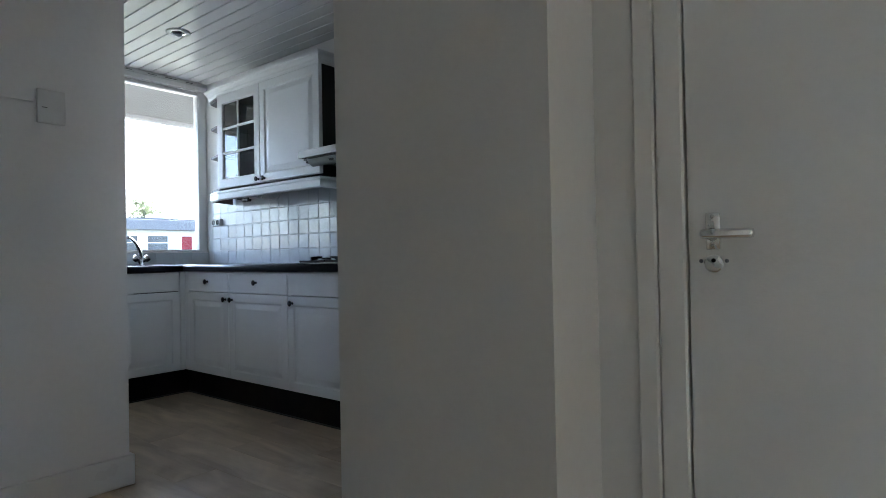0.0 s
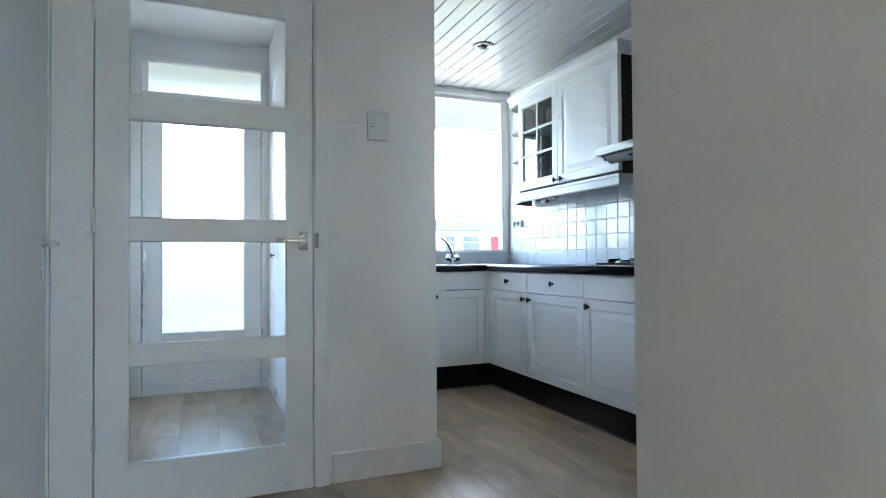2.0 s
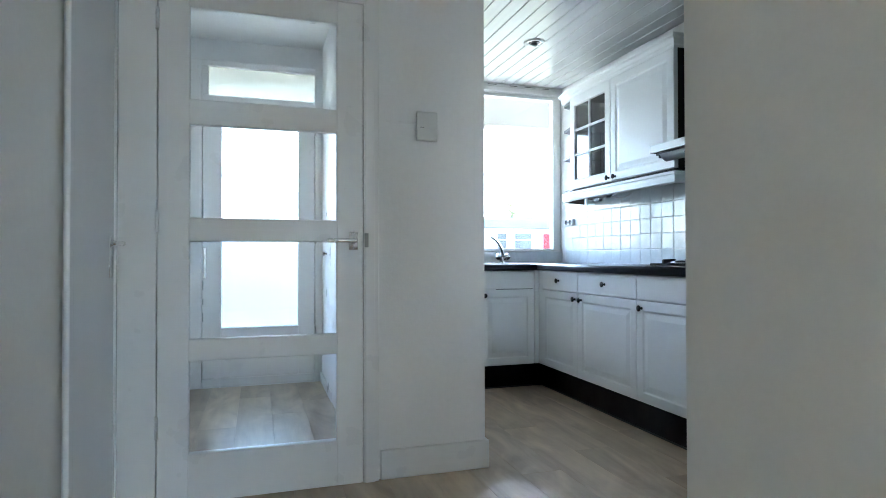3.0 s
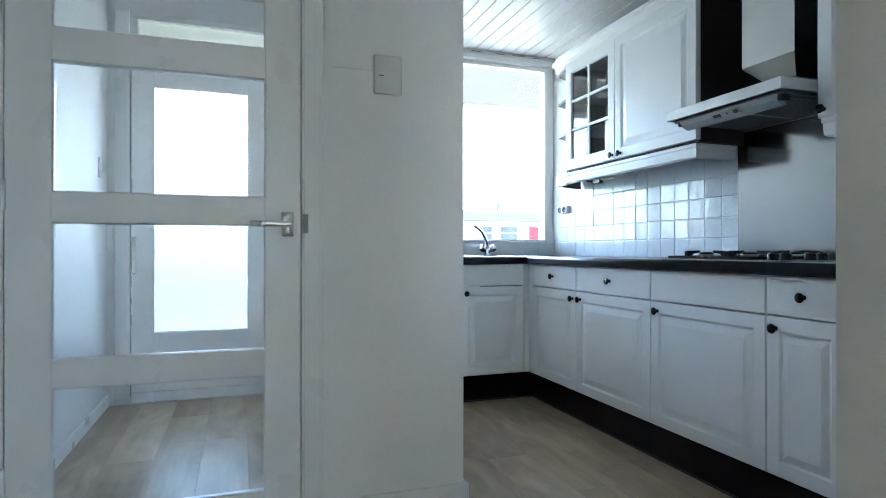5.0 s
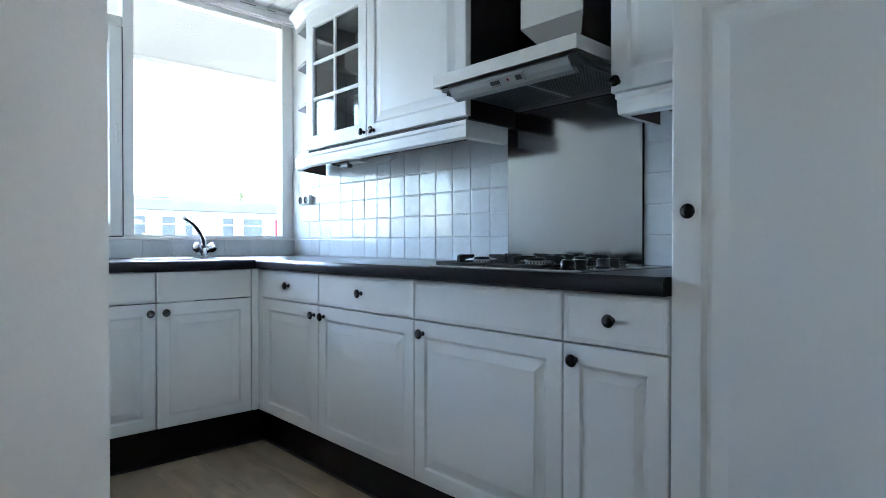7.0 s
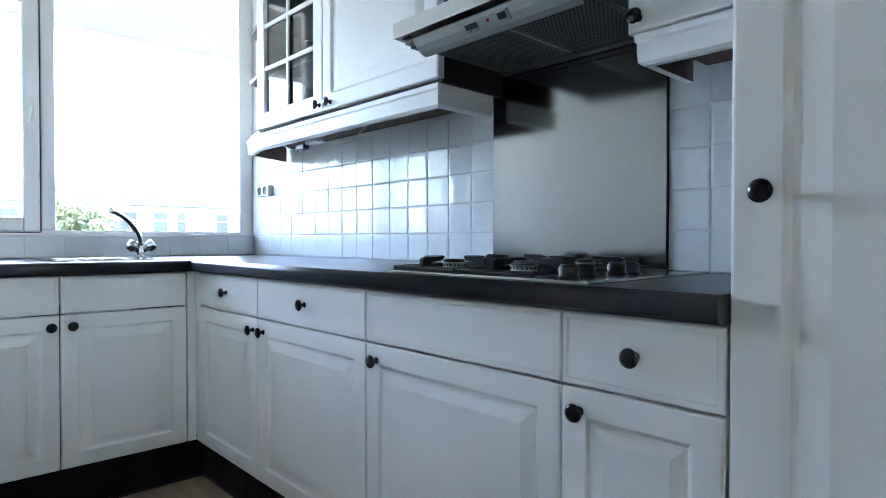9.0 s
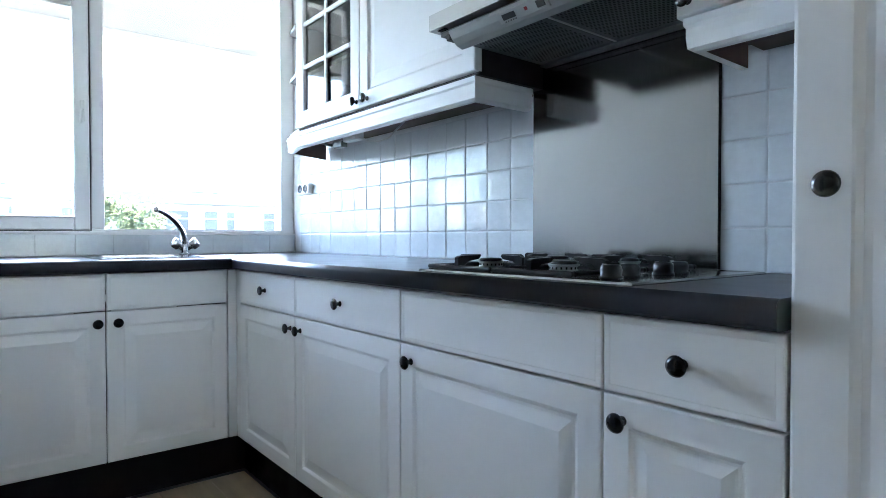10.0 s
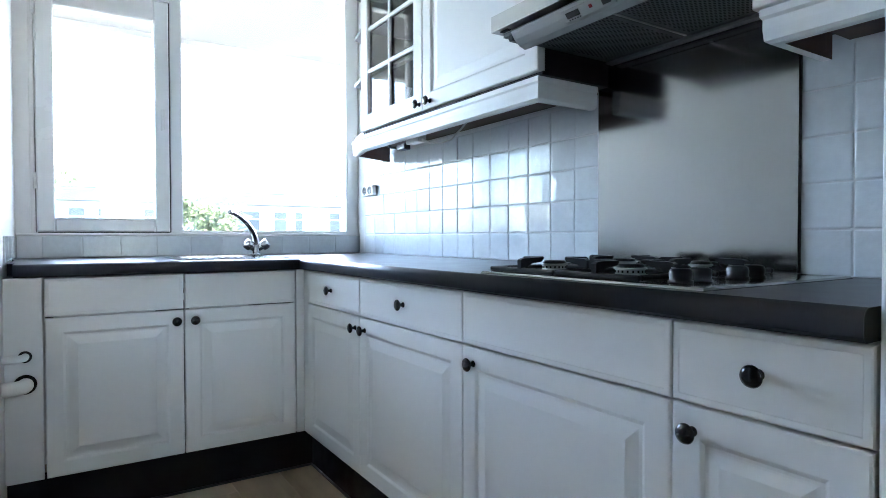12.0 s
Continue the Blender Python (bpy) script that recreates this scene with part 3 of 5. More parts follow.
def side_door():
    """The closed white door in the hall's south wall, with its frame."""
    fr = thing("door_frame", (-2.3, -0.03, 0), "white gloss painted frame of the side door", "door frame")
    fr["kind"] = "structure"
    bm = bmesh.new()
    box(bm, -2.745, -2.720, -0.10, 0.004, 0.0, 2.06, 0.003)
    box(bm, -2.137, -2.10, -0.10, 0.008, 0.0, 2.06, 0.003)
    box(bm, -2.116, -2.070, 0.0085, 0.024, 0.0, 2.07, 0.007, 4)
    box(bm, -2.720, -2.137, -0.10, 0.008, 2.028, 2.06, 0.003)
    part("frame", bm, DOORPAINT, fr)
    d = thing("door_3", (-2.3, -0.03, 0.012), "closed flush white door beside the glazed door", "door")
    d["kind"] = "structure"
    part("leaf", boxm(-2.717, -2.140, -0.045, -0.004, 0.012, 2.025, bevel=0.002), DOORPAINT, d)
    m = Matrix(((-1, 0, 0, -2.655), (0, 0, 1, -0.004), (0, 1, 0, 1.005), (0, 0, 0, 1)))
    lever(d, m, -1.0, (0.016, 0.075), -0.05)


side_door()


def cupboard_hall_door():
    """The closed flush door in the recess of the hall."""
    yf = 1.585
    fr = thing("door_frame", (-0.1, 1.6, 0), "warm-tinted door frame in the hall", "door frame")
    fr["kind"] = "structure"
    bm = bmesh.new()
    box(bm, -0.57, -0.517, 1.572, 1.68, 0.0, 2.07, 0.004)
    box(bm, -0.612, -0.571, 1.567, 1.5795, 0.0, 2.10, 0.004)
    box(bm, 0.325, 0.38, 1.572, 1.68, 0.0, 2.07, 0.004)
    box(bm, -0.517, 0.325, 1.572, 1.68, 2.03, 2.07, 0.004)
    part("frame", bm, HALLWALL, fr)
    d = thing("door_4", (-0.1, yf, 0.012), "closed flush warm-tinted door with an aluminium lever handle", "door")
    d["kind"] = "structure"
    part("leaf", boxm(-0.513, 0.321, yf - 0.006, yf + 0.034, 0.012, 2.026, bevel=0.002), HALLWALL, d)
    m = facing_hall(yf - 0.006) @ Matrix.Translation((-0.467, 0.9605, 0))
    lever(d, m, 1.0, (0.0125, 0.0345), 0.006, 0.076)
    bm = lathe(bmesh.new(), [(0.0, 0.0), (0.017, 0.0), (0.017, 0.002), (0.015, 0.003), (0.0, 0.003)], m @ Matrix.Translation((0, -0.055, 0)), 18)
    rose = part("key_rose", bm, ALU, d, "small key rose under the handle")
    part("keyhole", lathe(bmesh.new(), [(0.0, 0.0026), (0.0042, 0.0026), (0.0042, 0.0036), (0.0, 0.0036)], m @ Matrix.Translation((0, -0.049, 0)), 10), HOLE, rose)
    for u in (-0.0225, 0.0225):
        part("screw", lathe(bmesh.new(), [(0.0, 0.0), (0.004, 0.0), (0.0035, 0.002), (0.0, 0.0022)], m @ Matrix.Translation((u, -0.050, 0)), 8), GREY_SHADE, d)


cupboard_hall_door()


# ---- thermostat, switch, socket ----
def thermostat():
    t = thing("thermostat", (-2.755, 1.21, 1.46), "flat white room thermostat on the hall wall", "thermostat")
    part("body", boxm(-2.755, -2.740, 1.172, 1.268, 1.464, 1.594, bevel=0.004, seg=2), PLASTIC, t)
    part("cover", boxm(-2.7405, -2.738, 1.177, 1.263, 1.469, 1.517, bevel=0.001), PLASTIC, t)
    part("slot", boxm(-2.7405, -2.7375, 1.187, 1.205, 1.523, 1.525), DARKPL, t)
    bm = bmesh.new()
    box(bm, -2.7545, -2.751, 1.04, 1.172, 1.540, 1.546, 0.001)
    part("cable", bm, WALL, t, "painted-over cable")


thermostat()


def light_switch():
    s = thing("light_switch", (-4.5, 0.016, 1.35), "white light switch in the vestibule", "switch")
    part("plate", boxm(-4.54, -4.47, 0.015, 0.025, 1.34, 1.45, bevel=0.003), PLASTIC, s)
    part("rocker", boxm(-4.525, -4.485, 0.024, 0.031, 1.365, 1.425, bevel=0.002), PLASTIC, s)


light_switch()


def wall_socket():
    s = thing("wall_socket", (-4.68, 3.05, 1.21), "small double wall socket with grey plate on the tiles", "socket")
    m = facing_hall(3.048)
    part("plate", boxm(-4.745, -4.615, 3.020, 3.050, 1.212, 1.268, bevel=0.004, seg=2), OLDPLASTIC, s)
    for u in (-4.712, -4.650):
        bm = lathe(bmesh.new(), [(0.0, 0.0285), (0.022, 0.0285), (0.022, 0.0305), (0.020, 0.031), (0.019, 0.0283), (0.0, 0.0283)], m @ Matrix.Translation((u, 1.240, 0)), 18)
        c = part("outlet", bm, DARKPL, s)
        for k in (-0.009, 0.009):
            part("pin_hole", lathe(bmesh.new(), [(0.0, 0.028), (0.003, 0.028), (0.003, 0.0293), (0.0, 0.0293)], m @ Matrix.Translation((u, 1.240 + k, 0)), 8), HOLE, c)


wall_socket()


# ---- ceiling spot ----
def ceiling_spot():
    s = thing("ceiling_spot", (-3.89, 2.317, KCEIL), "recessed ceiling spot with a white and chrome ring", "spotlight")
    m = Matrix.Translation((-3.89, 2.317, KCEIL - 0.002)) @ Matrix.Diagonal((1, 1, -1, 1))
    part("ring", lathe(bmesh.new(), [(0.052, -0.001), (0.075, -0.001), (0.075, 0.003), (0.068, 0.007), (0.056, 0.007), (0.052, 0.002)], m, 32), PLASTIC, s)
    part("inner_ring", lathe(bmesh.new(), [(0.038, 0.001), (0.052, 0.001), (0.051, 0.006), (0.042, 0.006), (0.038, 0.002)], m, 28), CHROME, s, "chrome inner ring")
    part("socket", lathe(bmesh.new(), [(0.0, 0.0005), (0.039, 0.0005), (0.039, 0.0015), (0.0, 0.0015)], m, 24), DARKPL, s, "dark hollow of the spot")
    tilt = m @ Matrix.Translation((-0.006, 0.006, 0.0)) @ Matrix.Rotation(radians(28), 4, "X")
    part("lamp", lathe(bmesh.new(), [(0.0, 0.0), (0.020, 0.002), (0.027, 0.010), (0.020, 0.018), (0.006, 0.021), (0.0, 0.0215)], tilt, 20), GREY_SHADE, s, "tilted grey lamp")
    single("hook", tube(bmesh.new(), [(-4.55, 1.96, KCEIL + 0.001), (-4.55, 1.96, KCEIL - 0.006)], 0.006, 8), DARKPL, "small dark screw in the board ceiling", "screw")


ceiling_spot()


# ---- base cabinets ----
DOOR_TOP, DRAWER_BOT, DRAWER_TOP, DOOR_BOT = 0.7155, 0.7195, 0.851, 0.172


def base_cabinet(x0, x1, knob_at, label, drawer_knob=True, steps=None):
    c = thing("base_cabinet", ((x0 + x1) / 2, 2.75, DOOR_BOT), label, "cabinet", "base cabinets of the long run")
    part("body", carcass(bmesh.new(), x0 + 0.001, x1 - 0.001, FRONT_Y + 0.0195, 3.055, DOOR_BOT, 0.853), CAB, c)
    m = facing_hall(FRONT_Y)
    dr = part("drawer", board(x0 + 0.0013, x1 - 0.0013, DRAWER_BOT, DRAWER_TOP, PLAIN, m), CAB, c)
    if drawer_knob:
        knob(dr, (x0 + x1) / 2, 0.787, m)
    dd = part("door", board(x0 + 0.0013, x1 - 0.0013, DOOR_BOT, DOOR_TOP, steps or RAISED, m), CAB, c, "raised panel door")
    knob(dd, knob_at, 0.675, m)
    return c


base_cabinet(-4.105, -3.605, -3.638, "white raised panel base cabinet in the kitchen corner")
base_cabinet(-3.605, -2.990, -3.562, "white raised panel base cabinet with drawer")
base_cabinet(-2.990, -2.384, -2.944, "white raised panel base cabinet under the hob", False)
base_cabinet(-2.384, -2.092, -2.344, "narrow white base cabinet with drawer beside the tall cabinet", True, NARROW)
single("filler_strip", boxm(-4.1566, -4.1065, FRONT_Y + 0.002, FRONT_Y + 0.02, DOOR_BOT, 0.853, bevel=0.001), CAB, "white filler strip in the cabinet corner", "filler")


def sink_cabinet(y0, y1, knob_at, label):
    c = thing("sink_cabinet", (-4.45, (y0 + y1) / 2, DOOR_BOT), label, "cabinet", "cabinets under the sink")
    bm = bmesh.new()
    box(bm, -4.83, FRONT_X - 0.0195, y0 + 0.003, y0 + 0.019, DOOR_BOT, 0.74)
    box(bm, -4.83, FRONT_X - 0.0195, y1 - 0.019, y1 - 0.003, DOOR_BOT, 0.74)
    box(bm, -4.83, FRONT_X - 0.0195, y0 + 0.019, y1 - 0.019, DOOR_BOT, DOOR_BOT + 0.016)
    part("body", bm, CAB_IN, c)
    m = facing_east(FRONT_X)
    part("drawer_front", board(y0 + 0.0022, y1 - 0.0022, DRAWER_BOT, DRAWER_TOP, PLAIN, m), CAB, c, "plain fixed front")
    dd = part("door", board(y0 + 0.0022, y1 - 0.0022, DOOR_BOT, DOOR_TOP, RAISED, m), CAB, c, "raised panel door")
    knob(dd, knob_at, 0.675, m)


sink_cabinet(1.573, 2.011, 1.983, "white raised panel cabinet under the sink beside the pipes")
sink_cabinet(2.011, 2.441, 2.047, "white raised panel cabinet under the sink in the corner")
single("filler_strip", boxm(FRONT_X - 0.02, FRONT_X - 0.002, 2.444, 2.4768, DOOR_BOT, 0.853, bevel=0.001), CAB, "white filler strip beside the sink cabinet", "filler")
side = thing("end_panel", (-4.16, 1.53, 0.17), "white end panel with two pipe holes beside the sink cabinet", "panel")
part("panel", boxm(FRONT_X - 0.020, FRONT_X - 0.002, 1.463, 1.570, DOOR_BOT, 0.853, bevel=0.001), CAB, side)
for z, r in ((0.592, 0.020), (0.500, 0.033)):
    part("pipe_hole", lathe(bmesh.new(), [(0, -0.0015), (r, -0.0015), (r, 0.0), (0, 0.0)], facing_east(FRONT_X) @ Matrix.Translation((1.520, z, 0)), 18), HOLE, side, "dark ragged pipe hole")


def pipe(r, z, out, label):
    """A pipe that leaves the end panel and turns into the wall in a round elbow."""
    x, e = FRONT_X + out, out * 0.9
    pts = [Vector((FRONT_X - 0.05, 1.520, z)), Vector((x - e, 1.520, z))]
    pts += arc((x - e, 1.520 - e, z), (0, 1, 0), (1, 0, 0), e, 12, 90, 7)
    pts += [Vector((x, 1.452, z))]
    single("pipe", tube(bmesh.new(), pts, r, 16), LACQUER, label, "pipe")


pipe(0.0125, 0.592, 0.040, "thin white painted water pipe bending into the wall")
pipe(0.024, 0.498, 0.045, "thick white waste pipe bending into the wall")


def plinth(board_box, seal_box, label):
    p = thing("plinth", ((board_box[0] + board_box[1]) / 2, (board_box[2] + board_box[3]) / 2, 0), label, "plinth")
    part("kick_board", boxm(*board_box, 0.0, 0.171, bevel=0.001), PLINTH, p)
    part("floor_seal", boxm(*seal_box, 0.0, 0.009, bevel=0.002), DARKPL, p, "dark grey sealing lip on the floor")


def plinths():
    y = FRONT_Y + 0.055
    plinth((-4.215, -2.092, y, y + 0.016), (-4.205, -2.092, y - 0.010, y - 0.0005), "black kick board under the long run of cabinets")
    plinth((-4.231, -4.2155, 1.463, y + 0.017), (-4.215, -4.2055, 1.463, y - 0.0005), "black kick board under the sink cabinets")


plinths()


# ---- worktop ----
def edge_profile(front, back, sign):
    """Depth and height of a worktop's cut, with a rounded front; sign gives the way to the front."""
    top, bot, r = 0.900, 0.856, 0.014
    pts = [(back, bot), (back, top), (front - sign * r, top)]
    pts += [(front - sign * r + sign * r * math.sin(radians(a)), top - r + r * math.cos(radians(a))) for a in (15, 30, 45, 60, 75, 90)]
    pts += [(front, bot + 0.006), (front - sign * 0.006, bot)]
    return pts


def extrude(bm, prof, a, b, axis):
    def at(p, s):
        return (s, p[0], p[1]) if axis == "x" else (p[0], s, p[1])
    lo, hi = [bm.verts.new(at(p, a)) for p in prof], [bm.verts.new(at(p, b)) for p in prof]
    n = len(prof)
    bm.faces.new(lo)
    bm.faces.new(hi[::-1])
    for i in range(n):
        f = bm.faces.new((lo[i], lo[(i + 1) % n], hi[(i + 1) % n], hi[i]))
        f.smooth = 2 <= i < 9
    bmesh.ops.recalc_face_normals(bm, faces=bm.faces)


def worktop():
    bm = bmesh.new()
    extrude(bm, edge_profile(2.447, 3.052, -1), -4.846, -2.0955, "x")
    top = thing("worktop", (-3.4, 2.75, 0.856), "dark laminate worktop with rounded edge along the tiled wall", "worktop")
    part("slab", bm, COUNTER, top)
    bm = bmesh.new()
    extrude(bm, edge_profile(2.4475, 3.0515, -1), -2.0953, -2.0942, "x")
    part("end_strip", bm, DARKPL, top, "dark edging strip on the cut end")
    bm = bmesh.new()
    extrude(bm, edge_profile(-4.121, -4.235, 1), 1.492, 2.4465, "y")
    box(bm, -4.846, -4.625, 1.462, 2.4465, 0.856, 0.900)
    box(bm, -4.625, -4.235, 1.470, 2.025, 0.856, 0.900)
    box(bm, -4.625, -4.235, 2.415, 2.4465, 0.856, 0.900)
    top = thing("worktop", (-4.5, 2.0, 0.856), "dark laminate worktop round the sink under the window", "worktop")
    part("slab", bm, COUNTER, top)
    part("joint_strip", boxm(-4.150, -4.1215, 2.4467, 2.4477, 0.858, 0.8985), DARKPL, top, "thin dark joint in the corner")


worktop()
for at in ((boxm(-4.83, -2.10, 3.0525, 3.0595, 0.9005, 0.9065, bevel=0.002)), ):
    structure("sealant", at, PLASTIC, "white sealant line along the worktop")


def sink():
    s = thing("sink", (-4.43, 2.22, 0.90), "steel inset sink with a thin bright rim", "sink")
    bm = rings(bmesh.new(), -4.655, -4.215, 2.000, 2.440, [(0.0, 0.0005), (0.0015, 0.0035), (0.022, 0.0035), (0.032, 0.0), (0.045, -0.14), (0.09, -0.155)])
    bm.transform(Matrix.Translation((0, 0, 0.90)))
    bmesh.ops.bevel(bm, geom=[e for e in bm.edges if abs(e.verts[0].co.z - e.verts[1].co.z) > 0.05], offset=0.04, segments=4, affect="EDGES", profile=0.5)
    part("basin", bm, STEEL, s)
    part("drain", lathe(bmesh.new(), [(0.0, 0.748), (0.03, 0.748), (0.03, 0.751), (0.024, 0.752), (0.0, 0.750)], Matrix.Translation((-4.43, 2.22, 0)), 16), CHROME, s)


sink()


def kitchen_tap():
    t = thing("kitchen_tap", (-4.74, 2.435, 0.90), "chrome two-handle kitchen mixer tap with a curved spout", "tap")
    c = Vector((-4.735, 2.437, 0.90))
    part("body", lathe(bmesh.new(), [(0.0, 0.0), (0.027, 0.0), (0.027, 0.006), (0.020, 0.012), (0.019, 0.030), (0.020, 0.044), (0.016, 0.052), (0.0, 0.053)], Matrix.Translation(c), 22), CHROME, t)
    tip = Vector((-4.56, 2.275, 1.104))
    a, b = c + Vector((0, 0, 0.045)), tip
    mid1, mid2 = a + Vector((0.0, 0.002, 0.075)), Vector((-4.655, 2.360, 1.086))
    pts = []
    for i in range(17):
        u = i / 16
        pts.append(a * (1 - u) ** 3 + mid1 * 3 * u * (1 - u) ** 2 + mid2 * 3 * u * u * (1 - u) + b * u ** 3)
    ahead = (pts[-1] - pts[-2]).normalized()
    sp = part("spout", tube(bmesh.new(), pts, [0.0150 - 0.0042 * i / 16 for i in range(17)], 16), CHROME, t)
    part("aerator", lathe(bmesh.new(), [(0.0, 0.0), (0.0115, 0.0), (0.0115, 0.012), (0.009, 0.014), (0.0, 0.014)], Matrix.Translation(tip - ahead * 0.003) @ ahead.to_track_quat("Z", "Y").to_matrix().to_4x4(), 14), CHROME, sp)
    for k in (-1, 1):
        d = Vector((0.20, 0.74 * k, 0.56)).normalized()
        m = Matrix.Translation(c + Vector((0, 0, 0.022))) @ d.to_track_quat("Z", "Y").to_matrix().to_4x4()
        arm = part("valve", lathe(bmesh.new(), [(0.0, 0.0), (0.013, 0.0), (0.013, 0.026), (0.016, 0.03), (0.016, 0.034), (0.0, 0.034)], m, 16), CHROME, t)
        bm = lathe(bmesh.new(), [(0.0, 0.034), (0.021, 0.034), (0.025, 0.040), (0.026, 0.062), (0.022, 0.071), (0.0, 0.073)], m, 8)
        part("handle", bm, CHROME, arm, "faceted chrome turning handle")


kitchen_tap()


# ---- hob ----
def hob():
    h = thing("gas_hob", (-2.62, 2.76, 0.90), "steel four-burner gas hob with black pan supports", "hob")
    bm = rings(bmesh.new(), -2.910, -2.326, 2.474, 2.984, [(0.0, 0.0), (0.0, 0.002), (0.003, 0.0055), (0.020, 0.0065), (0.026, 0.0045)])
    bm.transform(Matrix.Translation((0, 0, 0.9005)))
    part("tray", bm, STEEL, h)
    spots = [(-2.798, 2.606, 0.028), (-2.798, 2.846, 0.034), (-2.576, 2.606, 0.030), (-2.576, 2.846, 0.023)]
    for x, y, r in spots:
        at = Matrix.Translation((x, y, 0.905))
        br = part("burner", lathe(bmesh.new(), [(0.0, 0.0), (r + 0.012, 0.0), (r + 0.010, 0.004), (r, 0.006), (r, 0.016), (r + 0.003, 0.017), (r + 0.003, 0.020), (0.0, 0.020)], at, 26), GREYPL, h, "grey burner ring")
        part("cap", lathe(bmesh.new(), [(0.0, 0.020), (r - 0.002, 0.020), (r, 0.023), (r - 0.004, 0.027), (0.0, 0.028)], at, 26), IRON, br, "black burner cap")
        n = 18
        bm = bmesh.new()
        for i in range(n):
            a = 2 * math.pi * i / n
            m = at @ Matrix.Rotation(a, 4, "Z")
            k = bmesh.ops.create_cube(bm, size=1.0, matrix=m @ Matrix.Translation((r + 0.0002, 0, 0.012)) @ Matrix.Diagonal((0.0016, 0.0035, 0.005, 1)))
        part("flame_ports", bm, HOLE, br)
        g = 0.1085
        bm = bmesh.new()
        frame_w = 0.010
        for a0, a1, b0, b1 in ((-g, g, -g, -g + frame_w), (-g, g, g - frame_w, g), (-g, -g + frame_w, -g + frame_w, g - frame_w), (g - frame_w, g, -g + frame_w, g - frame_w)):
            box(bm, x + a0, x + a1, y + b0, y + b1, 0.9065, 0.9175, 0.003)
        sup = part("pan_support", bm, IRON, h, "black enamelled pan support")
        for dx, dy in ((1, 0), (-1, 0), (0, 1), (0, -1)):
            f = bmesh.new()
            outline = [(0.040, 0.031), (0.046, 0.024), (0.078, 0.020), (0.098, 0.006), (0.108, 0.006), (0.108, 0.029), (0.100, 0.033), (0.044, 0.034)]
            lo = [f.verts.new((p, -0.006, q)) for p, q in outline]
            hi = [f.verts.new((p, 0.006, q)) for p, q in outline]
            f.faces.new(lo)
            f.faces.new(hi[::-1])
            for i in range(len(outline)):
                f.faces.new((lo[i], lo[(i + 1) % len(outline)], hi[(i + 1) % len(outline)], hi[i]))
            bmesh.ops.recalc_face_normals(f, faces=f.faces)
            f.transform(Matrix.Translation((x, y, 0.906)) @ Matrix.Rotation(math.atan2(dy, dx), 4, "Z"))
            part("finger", f, IRON, sup)
    for x, y in ((-2.424, 2.556), (-2.424, 2.614), (-2.424, 2.735), (-2.424, 2.793)):
        at = Matrix.Translation((x, y, 0.905))
        k = part("control_knob", lathe(bmesh.new(), [(0.0, 0.0), (0.022, 0.0), (0.022, 0.004), (0.019, 0.005), (0.0205, 0.016), (0.0185, 0.023), (0.015, 0.0255), (0.0, 0.026)], at, 24), IRON, h, "black hob knob")
        part("mark", boxm(x - 0.019, x - 0.010, y - 0.001, y + 0.001, 0.9305, 0.9315), PLASTIC, k)


hob()
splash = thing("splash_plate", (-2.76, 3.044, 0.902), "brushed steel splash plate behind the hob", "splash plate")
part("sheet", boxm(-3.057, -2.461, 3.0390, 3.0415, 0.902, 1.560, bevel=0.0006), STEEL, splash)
# dark strip standing in for the shadow along the sheet's right edge
part("backing", boxm(-3.050, -2.4575, 3.0417, 3.0470, 0.904, 1.558), CAB_SIDE, splash, "dark strip for the shadow beside the steel sheet")


# ---- upper cabinets ----
UP_Y = 2.75


